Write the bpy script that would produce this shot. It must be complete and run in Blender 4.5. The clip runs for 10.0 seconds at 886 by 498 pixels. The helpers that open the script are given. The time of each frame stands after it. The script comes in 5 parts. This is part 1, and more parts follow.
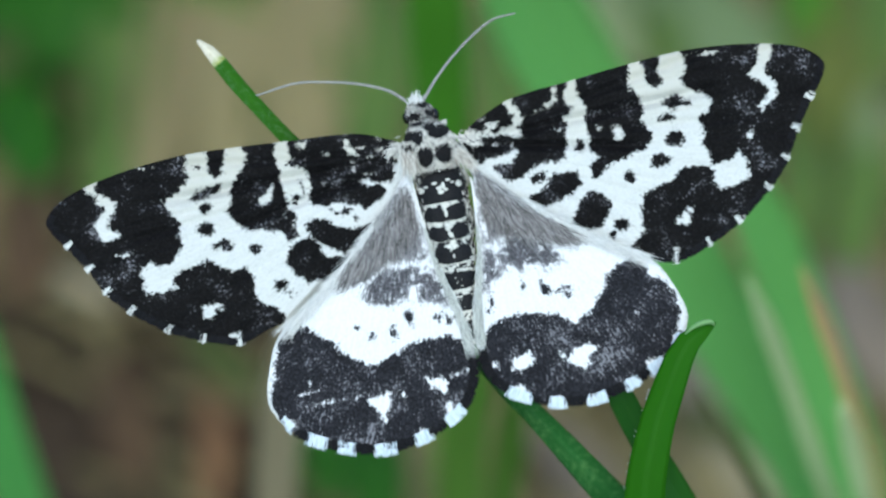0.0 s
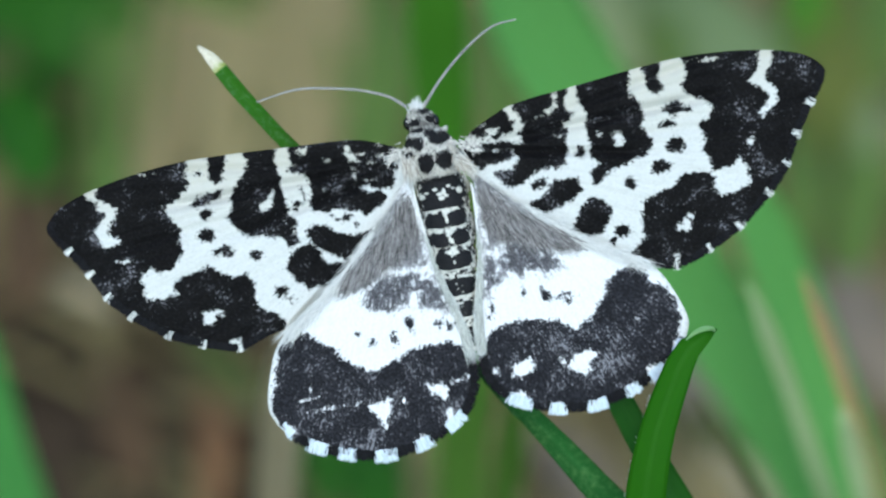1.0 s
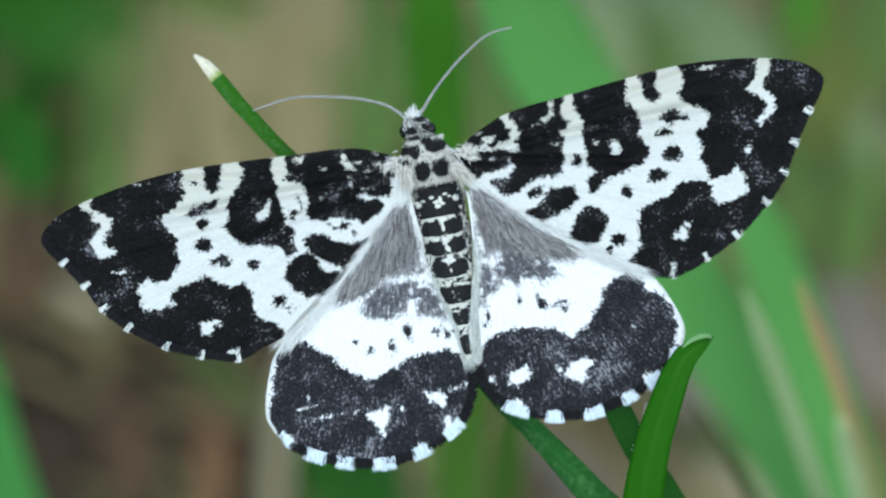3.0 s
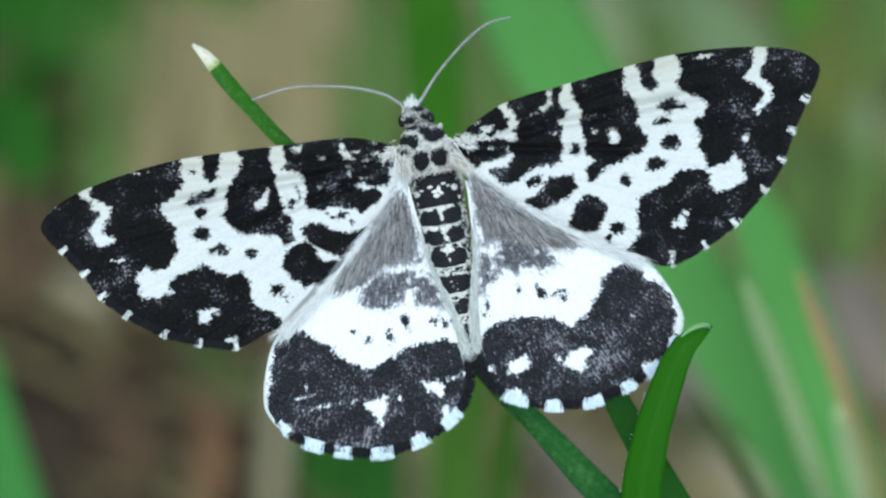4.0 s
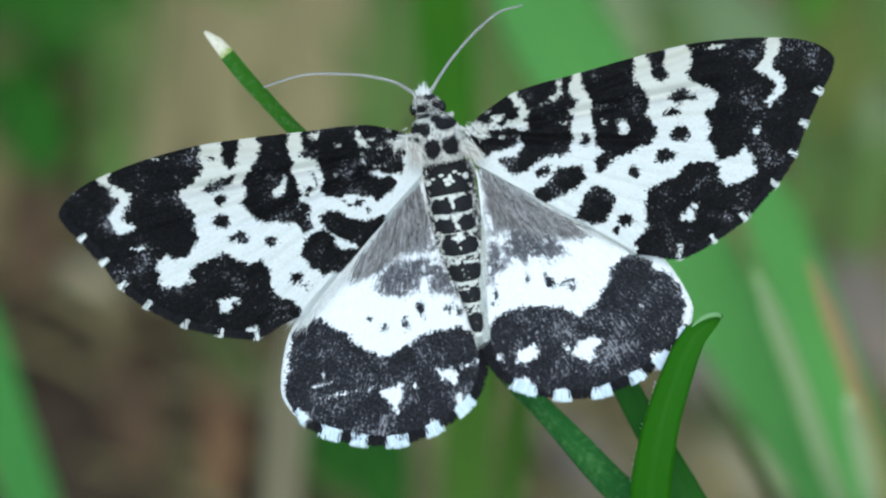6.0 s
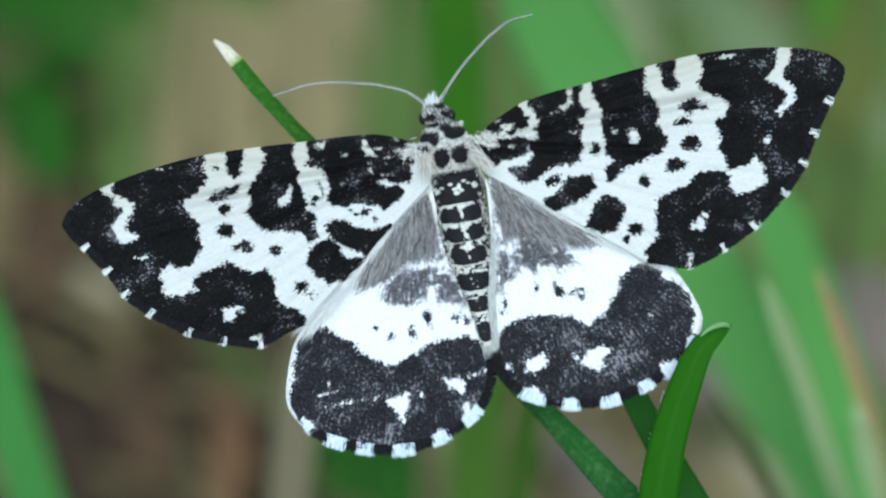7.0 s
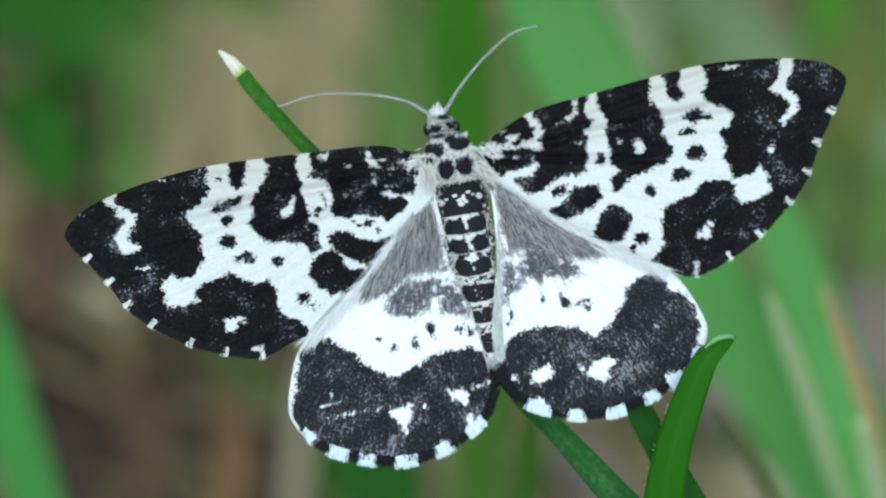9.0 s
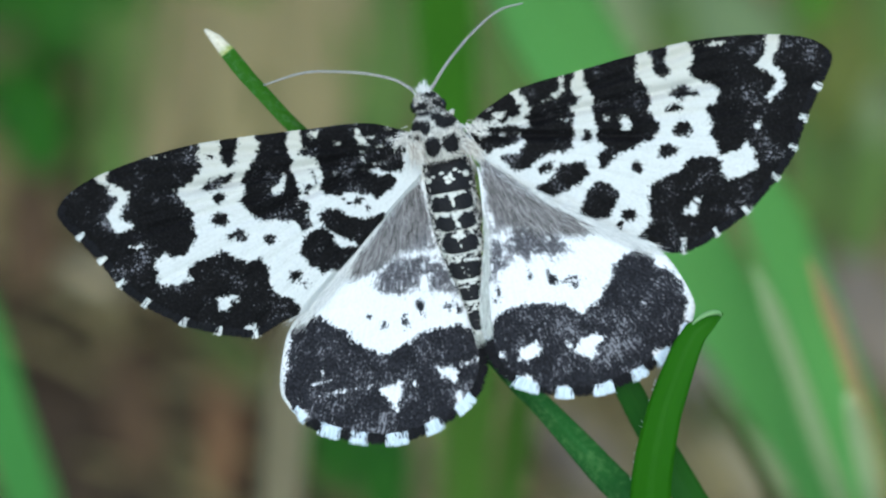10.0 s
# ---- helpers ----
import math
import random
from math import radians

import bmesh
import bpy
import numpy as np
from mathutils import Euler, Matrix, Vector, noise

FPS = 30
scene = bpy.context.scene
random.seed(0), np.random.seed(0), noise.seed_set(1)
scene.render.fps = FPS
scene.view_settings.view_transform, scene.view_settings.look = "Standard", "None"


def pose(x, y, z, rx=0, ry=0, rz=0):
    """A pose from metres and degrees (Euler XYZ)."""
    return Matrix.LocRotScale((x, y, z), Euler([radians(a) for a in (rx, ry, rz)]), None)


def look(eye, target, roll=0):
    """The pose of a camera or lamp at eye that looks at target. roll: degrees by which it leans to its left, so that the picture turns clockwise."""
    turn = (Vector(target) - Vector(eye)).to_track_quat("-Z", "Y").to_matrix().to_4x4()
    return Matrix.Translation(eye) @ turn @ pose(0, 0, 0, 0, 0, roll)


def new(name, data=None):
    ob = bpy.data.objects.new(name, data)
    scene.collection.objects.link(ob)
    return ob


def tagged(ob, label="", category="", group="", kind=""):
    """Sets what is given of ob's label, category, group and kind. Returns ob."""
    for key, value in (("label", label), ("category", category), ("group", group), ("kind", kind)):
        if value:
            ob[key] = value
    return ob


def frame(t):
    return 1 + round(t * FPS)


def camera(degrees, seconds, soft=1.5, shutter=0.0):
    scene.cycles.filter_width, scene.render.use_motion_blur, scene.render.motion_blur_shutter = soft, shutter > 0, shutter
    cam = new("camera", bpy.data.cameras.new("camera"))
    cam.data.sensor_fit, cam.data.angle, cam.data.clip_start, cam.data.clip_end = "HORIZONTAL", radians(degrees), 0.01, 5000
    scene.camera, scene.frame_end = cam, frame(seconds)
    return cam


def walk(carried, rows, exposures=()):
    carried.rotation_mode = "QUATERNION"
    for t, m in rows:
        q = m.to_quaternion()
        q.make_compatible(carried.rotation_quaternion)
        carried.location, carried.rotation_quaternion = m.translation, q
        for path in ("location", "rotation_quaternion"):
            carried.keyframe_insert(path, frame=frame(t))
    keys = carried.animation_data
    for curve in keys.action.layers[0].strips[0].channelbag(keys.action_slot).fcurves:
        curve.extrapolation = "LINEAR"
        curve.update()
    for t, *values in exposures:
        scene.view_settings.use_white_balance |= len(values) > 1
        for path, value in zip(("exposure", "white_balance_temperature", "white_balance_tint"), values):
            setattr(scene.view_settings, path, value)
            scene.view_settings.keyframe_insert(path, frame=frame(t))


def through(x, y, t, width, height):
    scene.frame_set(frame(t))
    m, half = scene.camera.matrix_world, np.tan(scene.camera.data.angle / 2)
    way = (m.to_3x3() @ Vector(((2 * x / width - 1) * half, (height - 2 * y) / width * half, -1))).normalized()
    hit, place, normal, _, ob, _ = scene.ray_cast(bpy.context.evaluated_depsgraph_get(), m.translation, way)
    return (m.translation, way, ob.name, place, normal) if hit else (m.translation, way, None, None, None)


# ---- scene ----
MM = 0.001
DIST = 139.5          # camera to moth, mm
PITCH = radians(50)   # the camera looks down by this much
CENTRE = Vector((0, 0, 0.18))
RIGHT = Vector((1, 0, 0))
UP = Vector((0, math.sin(PITCH), math.cos(PITCH)))
BACK = Vector((0, -math.cos(PITCH), math.sin(PITCH)))
EYE = CENTRE + BACK * DIST * MM


def spot(a, b, d=0.0):
    """A place a mm across, b mm up and d mm towards the camera from the middle of the view."""
    k = 1 - d / DIST
    return CENTRE + (RIGHT * a * k + UP * b * k + BACK * d) * MM


def root(a, b):
    """Like spot(), on the soil."""
    d = -(180 + b * UP.z) / (BACK.z - b * UP.z / DIST)
    return (a, b, d)


def rooted(points, a, b):
    """The given places, carried on in a straight line to a foot in the soil."""
    p, q = np.asarray(points[-1], float), np.asarray(root(a, b), float)
    return list(points) + [tuple(p + (q - p) * k) for k in (0.04, 0.1, 0.22, 0.45, 0.72, 1.0)]


# ---- camera ----
cam = camera(16.0, 10.0, soft=2.25, shutter=0.5)
cam.data.dof.use_dof = True
cam.data.dof.focus_distance = (DIST - 2.5) * MM
cam.data.dof.aperture_fstop = 36.0

# seconds, drift of the hand-held view across and down, in fortieths of a millimetre at the moth
DRIFT = [
    (0, -3.5, -5.5), (0.1, -3.5, -0.5), (0.2, -5.5, -15.5), (0.3, 2.5, 3.5), (0.4, 2.5, 5.5), (0.5, 7, 10), (0.6, 8.5, 4), (0.7, 9.5, 3.5),
    (0.8, 2.5, -3.5), (0.9, 2, 4.5), (1, -2.5, 5.5), (1.1, -5, 5.5), (1.2, -11, 3.5), (1.3, -10.5, 4.5), (1.4, -11, -6.5), (1.5, -4, -4.5),
    (1.6, -3.5, 22), (1.7, -2, 27.5), (1.8, 9, 44.5), (1.9, 0, 44.5), (2, 4.5, 41), (2.1, -9.5, 22.5), (2.2, -7.5, 29.5), (2.3, -0.5, 23.5),
    (2.4, 2, 43), (2.5, 1.5, 32), (2.6, -2.5, 21.5), (2.7, -5.5, 17.5), (3.2, -9, 22), (3.8, -10.5, 24.5), (3.9, -9.5, 15.5), (4, -11, 1),
    (4.1, -7.5, 10.5), (4.2, -9.5, 23.5), (4.3, 2.5, 31.5), (4.4, 0.5, 39.5), (4.5, 3, 32), (4.6, 4.5, 5.5), (4.7, 2.5, 11.5), (4.8, 2.5, 2.5),
    (4.9, 4, 8.5), (5, 0, 0), (5.1, 6.5, -10.5), (5.2, 1.5, -31.5), (5.3, -0.5, -56.5), (5.4, 6.5, -41.5), (5.5, 19.5, -27.5), (5.6, 17.5, -25.5),
    (5.7, 16.5, -16.5), (5.8, 14.5, -26.5), (5.9, 13.5, -24.5), (6, 8.5, -19.5), (6.1, 11.5, -12.5), (6.2, 12.5, 4), (6.7, 20, 1), (7.3, 25.5, -6.5),
    (7.4, 24.5, -6.5), (7.5, 29, 3), (7.6, 37.5, 9.5), (7.7, 43.5, 39.5), (7.8, 39.5, 30.5), (7.9, 35.5, 12.5), (8, 23.5, -9.5), (8.1, 22.5, 3.5),
    (8.2, 18.5, 10.5), (8.3, 18.5, 22.5), (8.4, 14.5, 26.5), (8.5, 11, 14), (8.6, 12.5, 6.5), (8.7, 13.5, 6.5), (8.8, 19.5, 9.5), (8.9, 31.5, 22.5),
    (9, 32, 16), (9.1, 40.5, 13.5), (9.2, 37.5, -4.5), (9.3, 31.5, -17.5), (9.4, 34.5, -9.5), (9.5, 31.5, 6), (9.6, 26.5, -6.5), (9.7, 21.5, -9.5),
    (9.8, 15.5, -14.5), (9.9, 13.5, -18.5), (10, 9, -23.5)]
walk(cam, [(t, look(EYE, CENTRE + (RIGHT * -x + UP * y) * 0.025 * MM)) for t, x, y in DRIFT], [(0.0, 0.77, 5970, -4), (10.0, 0.77, 5970, -4)])

# ---- light ----
world = bpy.data.worlds.new("sky")
scene.world = world
world.use_nodes = True
wn = world.node_tree
sky = wn.nodes.new("ShaderNodeTexSky")
sky.sky_type, sky.sun_disc = "NISHITA", False
sky.sun_elevation, sky.sun_rotation = radians(59), radians(185)
sky.air_density, sky.dust_density = 1.0, 2.5
wn.links.new(sky.outputs[0], wn.nodes["Background"].inputs[0])
wn.nodes["Background"].inputs[1].default_value = 0.15
sun = new("sun", bpy.data.lights.new("sun", "SUN"))
sun.data.energy, sun.data.angle, sun.data.color = 0.75, radians(40), (1.0, 0.97, 0.93)
sun.matrix_basis = look((0.08, -0.9, 1.5), (0, 0, 0))


# ---- materials ----
class Nodes:
    """Short hand for node trees."""

    def __init__(self, name):
        self.mat = bpy.data.materials.new(name)
        self.mat.use_nodes = True
        self.tree = self.mat.node_tree
        self.bsdf = self.tree.nodes["Principled BSDF"]
        self.out = self.tree.nodes["Material Output"]

    def node(self, kind, **props):
        n = self.tree.nodes.new(kind)
        for key, value in props.items():
            setattr(n, key, value)
        return n

    def put(self, value, socket):
        if isinstance(value, bpy.types.NodeSocket):
            self.tree.links.new(value, socket)
        elif value is not None:
            socket.default_value = value

    def attr(self, name, vector=False):
        n = self.node("ShaderNodeAttribute", attribute_name=name)
        return n.outputs["Vector" if vector else "Fac"]

    def coords(self):
        return self.node("ShaderNodeTexCoord").outputs["Object"]

    def math(self, op, a, b=None, c=None):
        n = self.node("ShaderNodeMath", operation=op)
        for v, sock in zip((a, b, c), n.inputs):
            self.put(v, sock)
        return n.outputs[0]

    def scale(self, v, k):
        n = self.node("ShaderNodeVectorMath", operation="MULTIPLY")
        self.put(v, n.inputs[0])
        n.inputs[1].default_value = k
        return n.outputs[0]

    def noise(self, v, size, detail=3.0, rough=0.55):
        n = self.node("ShaderNodeTexNoise")
        self.put(v, n.inputs["Vector"])
        n.inputs["Scale"].default_value, n.inputs["Detail"].default_value = size, detail
        n.inputs["Roughness"].default_value = rough
        return n.outputs["Fac"]

    def step(self, v, lo, hi, a=0.0, b=1.0):
        n = self.node("ShaderNodeMapRange", interpolation_type="SMOOTHSTEP")
        for value, sock in zip((v, lo, hi, a, b), n.inputs):
            self.put(value, sock)
        return n.outputs[0]

    def mix(self, fac, a, b):
        n = self.node("ShaderNodeMix", data_type="RGBA")
        self.put(fac, n.inputs[0])
        for v, sock in ((a, n.inputs[6]), (b, n.inputs[7])):
            self.put((*v, 1) if isinstance(v, tuple) else v, sock)
        return n.outputs[2]

    def bump(self, height, strength, distance):
        n = self.node("ShaderNodeBump")
        n.inputs["Strength"].default_value, n.inputs["Distance"].default_value = strength, distance
        self.put(height, n.inputs["Height"])
        self.put(n.outputs[0], self.bsdf.inputs["Normal"])

    def done(self, colour=None, rough=0.6, spec=0.3):
        if colour is not None:
            self.put((*colour, 1) if isinstance(colour, tuple) else colour, self.bsdf.inputs["Base Color"])
        self.put(rough, self.bsdf.inputs["Roughness"])
        self.bsdf.inputs["Specular IOR Level"].default_value = spec
        return self.mat

    def translucent(self, colour, amount):
        t = self.node("ShaderNodeBsdfTranslucent")
        self.put(colour, t.inputs["Color"])
        m = self.node("ShaderNodeMixShader")
        m.inputs[0].default_value = amount
        self.put(self.bsdf.outputs[0], m.inputs[1])
        self.put(t.outputs[0], m.inputs[2])
        self.put(m.outputs[0], self.out.inputs["Surface"])


def wing_material(name, flecks, black, white, speckle, streaky):
    """Black pattern on white scales, with ragged edges and loose pale scales; grey hairs near the body."""
    n = Nodes(name)
    flow = n.attr("flow", True)
    xyz = n.coords()
    streak = n.noise(n.scale(flow, (1.8, 12.0, 1.0)), 1.0, 3.0)
    thread = n.noise(n.scale(flow, (1.1, 7.5, 1.0)), 1.0, 4.0, 0.65)
    scales = n.noise(xyz, 8500.0, 2.0, 0.6)
    blots = n.noise(xyz, 2300.0, 4.0, 0.62)
    edge = n.math("ADD", n.attr("dark"), n.math("MULTIPLY", n.math("SUBTRACT", blots, 0.48), 0.52))
    edge = n.math("ADD", edge, n.math("MULTIPLY", n.math("SUBTRACT", streak, 0.48), streaky))
    edge = n.math("ADD", edge, n.math("MULTIPLY", n.math("SUBTRACT", scales, 0.48), 0.48))
    mask = n.step(edge, -0.05, 0.05)
    # loose pale scales in the black, in drifts and along the veins
    crowd = n.noise(xyz, 650.0, 4.0, 0.6)
    grit = n.noise(n.scale(xyz, (1.0, 0.75, 1.0)), 9800.0, 3.0, 0.75)
    fleck = n.math("ADD", grit, n.math("MULTIPLY", n.math("SUBTRACT", crowd, 0.5), 0.85))
    fleck = n.math("ADD", fleck, n.math("MULTIPLY", n.math("SUBTRACT", streak, 0.5), 0.15 + streaky))
    fleck = n.step(fleck, flecks, flecks + 0.16)
    ink = n.mix(n.step(scales, 0.40, 0.72), black, tuple(v * 2.6 for v in black))
    ink = n.mix(n.math("MULTIPLY", n.step(crowd, 0.42, 0.7), 0.5), ink, tuple(v * 2.4 for v in black))
    dark = n.mix(n.math("MULTIPLY", fleck, speckle), ink, (0.33, 0.33, 0.36))
    # a veil of grey hairs near the body
    veil = n.math("ADD", n.attr("veil"), n.math("MULTIPLY", n.math("SUBTRACT", thread, 0.5), 1.5))
    veil = n.math("ADD", veil, n.math("MULTIPLY", n.math("SUBTRACT", scales, 0.5), 0.8))
    veil = n.math("ADD", veil, n.math("MULTIPLY", n.math("SUBTRACT", blots, 0.5), 1.6))
    veil = n.step(veil, -0.10, 0.12)
    bare = n.math("ADD", blots, n.math("MULTIPLY", n.math("SUBTRACT", thread, 0.5), 0.7))
    veil = n.math("MULTIPLY", veil, n.step(bare, 0.62, 0.70, 1.0, 0.25))
    pale = n.mix(n.math("MULTIPLY", n.step(streak, 0.42, 0.68), 0.35), white, tuple(v * 0.78 for v in white))
    pale = n.mix(n.math("MULTIPLY", n.step(scales, 0.46, 0.74), 0.4), pale, tuple(v * 0.70 for v in white))
    pale = n.mix(n.math("MULTIPLY", n.attr("cream"), 0.8), pale, (0.47, 0.455, 0.38))
    mixed = n.math("ADD", thread, n.math("MULTIPLY", n.math("SUBTRACT", scales, 0.5), 0.9))
    grey = n.mix(n.step(n.attr("soot"), -0.05, 0.15), n.mix(n.step(mixed, 0.30, 0.72), (0.020, 0.0195, 0.022), (0.29, 0.285, 0.30)),
                 n.mix(n.step(mixed, 0.40, 0.74), (0.009, 0.009, 0.012), (0.19, 0.185, 0.21)))
    pale = n.mix(n.math("MULTIPLY", veil, 0.95), pale, grey)
    n.bump(n.math("ADD", scales, n.math("MULTIPLY", streak, 0.25)), 0.35, 0.00006)
    colour = n.mix(mask, pale, dark)
    n.translucent(n.mix(mask, white, (0.03, 0.03, 0.03)), 0.04)
    return n.done(colour, n.step(mask, 0, 1, 0.75, 0.6), 0.035)


def fur_material(name, pale, mid, dark, rough=0.55, through=0.2):
    """Hairs and scales of mixed tones, one tone a strand; the 'dark' attribute turns them black."""
    n = Nodes(name)
    rnd = n.node("ShaderNodeNewGeometry").outputs["Random Per Island"]
    col = n.mix(rnd, pale, mid)
    col = n.mix(n.step(n.attr("dark"), 0.4, 0.6), col, n.mix(rnd, dark, tuple(v * 2.5 for v in dark)))
    n.translucent(col, through)
    return n.done(col, rough, 0.12)


def body_material(name):
    """Black plates on pale grey-green scales."""
    n = Nodes(name)
    xyz = n.coords()
    fine, blots = n.noise(xyz, 8000.0, 2.0), n.noise(xyz, 2300.0, 3.0)
    e = n.math("ADD", n.attr("dark"), n.math("MULTIPLY", n.math("SUBTRACT", blots, 0.5), 0.9))
    e = n.math("ADD", e, n.math("MULTIPLY", n.math("SUBTRACT", fine, 0.5), 0.7))
    mask = n.step(e, 0.40, 0.60)
    pale = n.mix(fine, (0.36, 0.36, 0.31), (0.82, 0.82, 0.77))
    n.bump(n.math("ADD", fine, blots), 0.6, 0.00012)
    return n.done(n.mix(mask, pale, n.mix(fine, (0.005, 0.005, 0.006), (0.018, 0.018, 0.020))), 0.55, 0.12)


def leaf_material(name, green, light, vein=0.5, base=None, glow=0.22, frost=None):
    """A grass blade: fine veins along it and mottling."""
    n = Nodes(name)
    grid = n.attr("flow", True)
    veins = n.noise(n.scale(grid, (16.0, 0.15, 0.0)), 1.0, 2.0)
    blots = n.noise(n.scale(grid, (1.5, 0.6, 0.0)), 1.0, 4.0)
    fine = n.noise(n.coords(), 5200.0, 2.0)
    col = n.mix(n.step(veins, 0.35, 0.7, 0.0, vein), green, light)
    col = n.mix(n.math("MULTIPLY", blots, 0.3), col, tuple(v * 0.55 for v in green))
    if base:   # bluer towards the foot, and darker: the moth's shade put into the colour
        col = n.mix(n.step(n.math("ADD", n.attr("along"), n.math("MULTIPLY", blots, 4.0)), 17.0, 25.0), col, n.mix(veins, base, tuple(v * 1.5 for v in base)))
    if frost:   # a pale bloom of tiny hairs
        bloom = n.math("ADD", n.noise(n.coords(), 4200.0, 3.0, 0.7), n.math("MULTIPLY", n.math("SUBTRACT", blots, 0.5), 0.4))
        col = n.mix(n.step(bloom, 0.48, 0.68, 0.0, 0.75), col, frost)
    n.bump(n.math("ADD", veins, n.math("MULTIPLY", fine, 2.0 if frost else 0.5)), 0.5 if frost else 0.25, 0.0001)
    n.translucent(col, glow)
    return n.done(col, 0.55, 0.14)


def dry_material(name, a, b, grain=1.0):
    n = Nodes(name)
    rnd = n.node("ShaderNodeNewGeometry").outputs["Random Per Island"]
    streak = n.noise(n.scale(n.attr("flow", True), (9.0 * grain, 0.4, 0.0)), 1.0, 3.0)
    col = n.mix(streak, n.mix(rnd, a, b), tuple(v * 0.55 for v in a))
    n.bump(streak, 0.5, 0.0002)
    n.translucent(col, 0.15)
    return n.done(col, 0.7, 0.2)


def soil_material():
    n = Nodes("soil")
    xyz = n.coords()
    big, small = n.noise(xyz, 60.0, 4.0), n.noise(xyz, 900.0, 4.0, 0.65)
    col = n.mix(n.step(big, 0.35, 0.65), (0.018, 0.012, 0.008), (0.065, 0.046, 0.03))
    col = n.mix(n.step(small, 0.45, 0.75), col, (0.11, 0.08, 0.052))
    ln = n.node("ShaderNodeVectorMath", operation="LENGTH")
    n.put(xyz, ln.inputs[0])
    tufts = n.noise(xyz, 7.0, 5.0)
    grass = n.mix(tufts, (0.03, 0.075, 0.012), (0.10, 0.16, 0.04))
    col = n.mix(n.step(n.math("ADD", ln.outputs["Value"], tufts), 1.0, 2.6), col, grass)
    n.bump(small, 0.8, 0.002)
    return n.done(col, 0.9, 0.15)


M_FORE = wing_material("forewing_scales", 0.635, (0.0042, 0.004, 0.0043), (0.60, 0.615, 0.60), 0.7, 0.22)
M_HIND = wing_material("hindwing_scales", 0.575, (0.0115, 0.0115, 0.0138), (0.74, 0.755, 0.775), 0.6, 0.5)
M_FRINGE = fur_material("fringe_scales", (0.68, 0.76, 0.83), (0.50, 0.59, 0.67), (0.004, 0.004, 0.005), 0.7, 0.04)
M_IVORY = fur_material("ivory_fringe_scales", (0.72, 0.74, 0.71), (0.52, 0.54, 0.52), (0.004, 0.004, 0.005), 0.7, 0.04)
M_HAIR = fur_material("wing_hair", (0.42, 0.41, 0.415), (0.022, 0.020, 0.020), (0.03, 0.03, 0.03))
M_RIM = fur_material("pale_hair", (0.80, 0.81, 0.80), (0.5, 0.52, 0.52), (0.05, 0.05, 0.05))
M_LEAD = fur_material("leading_hair", (0.58, 0.59, 0.60), (0.06, 0.06, 0.065), (0.05, 0.05, 0.05))
M_INNER = fur_material("inner_margin_hair", (0.66, 0.69, 0.66), (0.30, 0.32, 0.30), (0.05, 0.05, 0.05))
M_TUFT = fur_material("straw_hair", (0.80, 0.79, 0.74), (0.30, 0.26, 0.21), (0.02, 0.02, 0.02))
M_FUR = fur_material("thorax_hair", (0.84, 0.83, 0.78), (0.42, 0.41, 0.38), (0.010, 0.010, 0.011))
M_BODY = body_material("body_scales")
M_EYE = Nodes("eye").done((0.006, 0.005, 0.005), 0.18, 0.5)
M_LEG = body_material("leg_scales")


def antenna_material():
    n = Nodes("antenna_scales")
    ring = n.step(n.attr("ring"), 0.45, 0.7)
    return n.done(n.mix(ring, (0.46, 0.455, 0.43), (0.02, 0.02, 0.02)), 0.5, 0.3)


M_ANT = antenna_material()
M_WHITE = Nodes("white_rim").done((0.72, 0.73, 0.72), 0.6, 0.2)


# ---- mesh helpers ----
def mesh(name, verts, faces, material, parent=None, label="", smooth=True, **attrs):
    me = bpy.data.meshes.new(name)
    me.from_pydata([tuple(v) for v in np.asarray(verts, float)], [], [tuple(int(i) for i in f) for f in faces])
    for key, values in attrs.items():
        values = np.asarray(values, np.float32)
        kind = "FLOAT_VECTOR" if values.ndim == 2 else "FLOAT"
        data = me.attributes.new(key, kind, "POINT").data
        data.foreach_set("vector" if values.ndim == 2 else "value", values.ravel())
    if smooth:
        me.polygons.foreach_set("use_smooth", [True] * len(me.polygons))
    me.materials.append(material)
    me.update()
    ob = new(name, me)
    if parent is not None:
        ob.parent = parent
    if label:
        tagged(ob, label)
    return ob


def spline(points, count):
    """Evenly spaced points on a smooth curve through the given ones."""
    p = np.asarray(points, float)
    q = np.vstack([2 * p[0] - p[1], p, 2 * p[-1] - p[-2]])
    out = []
    for i in range(1, len(q) - 2):
        t = np.linspace(0, 1, 24, endpoint=False)[:, None]
        a, b, c, d = q[i - 1], q[i], q[i + 1], q[i + 2]
        out.append(0.5 * (2 * b + (c - a) * t + (2 * a - 5 * b + 4 * c - d) * t ** 2 + (3 * b - a - 3 * c + d) * t ** 3))
    out = np.vstack(out + [p[-1:]])
    s = np.r_[0, np.cumsum(np.linalg.norm(np.diff(out, axis=0), axis=1))]
    u = np.linspace(0, s[-1], count)
    return np.stack([np.interp(u, s, out[:, k]) for k in range(p.shape[1])], -1)


def grid_faces(rows, cols, offset=0, wrap=False):
    faces = []
    for i in range(rows - 1):
        for j in range(cols if wrap else cols - 1):
            k = (j + 1) % cols
            faces.append((offset + i * cols + j, offset + i * cols + k, offset + (i + 1) * cols + k, offset + (i + 1) * cols + j))
    return faces


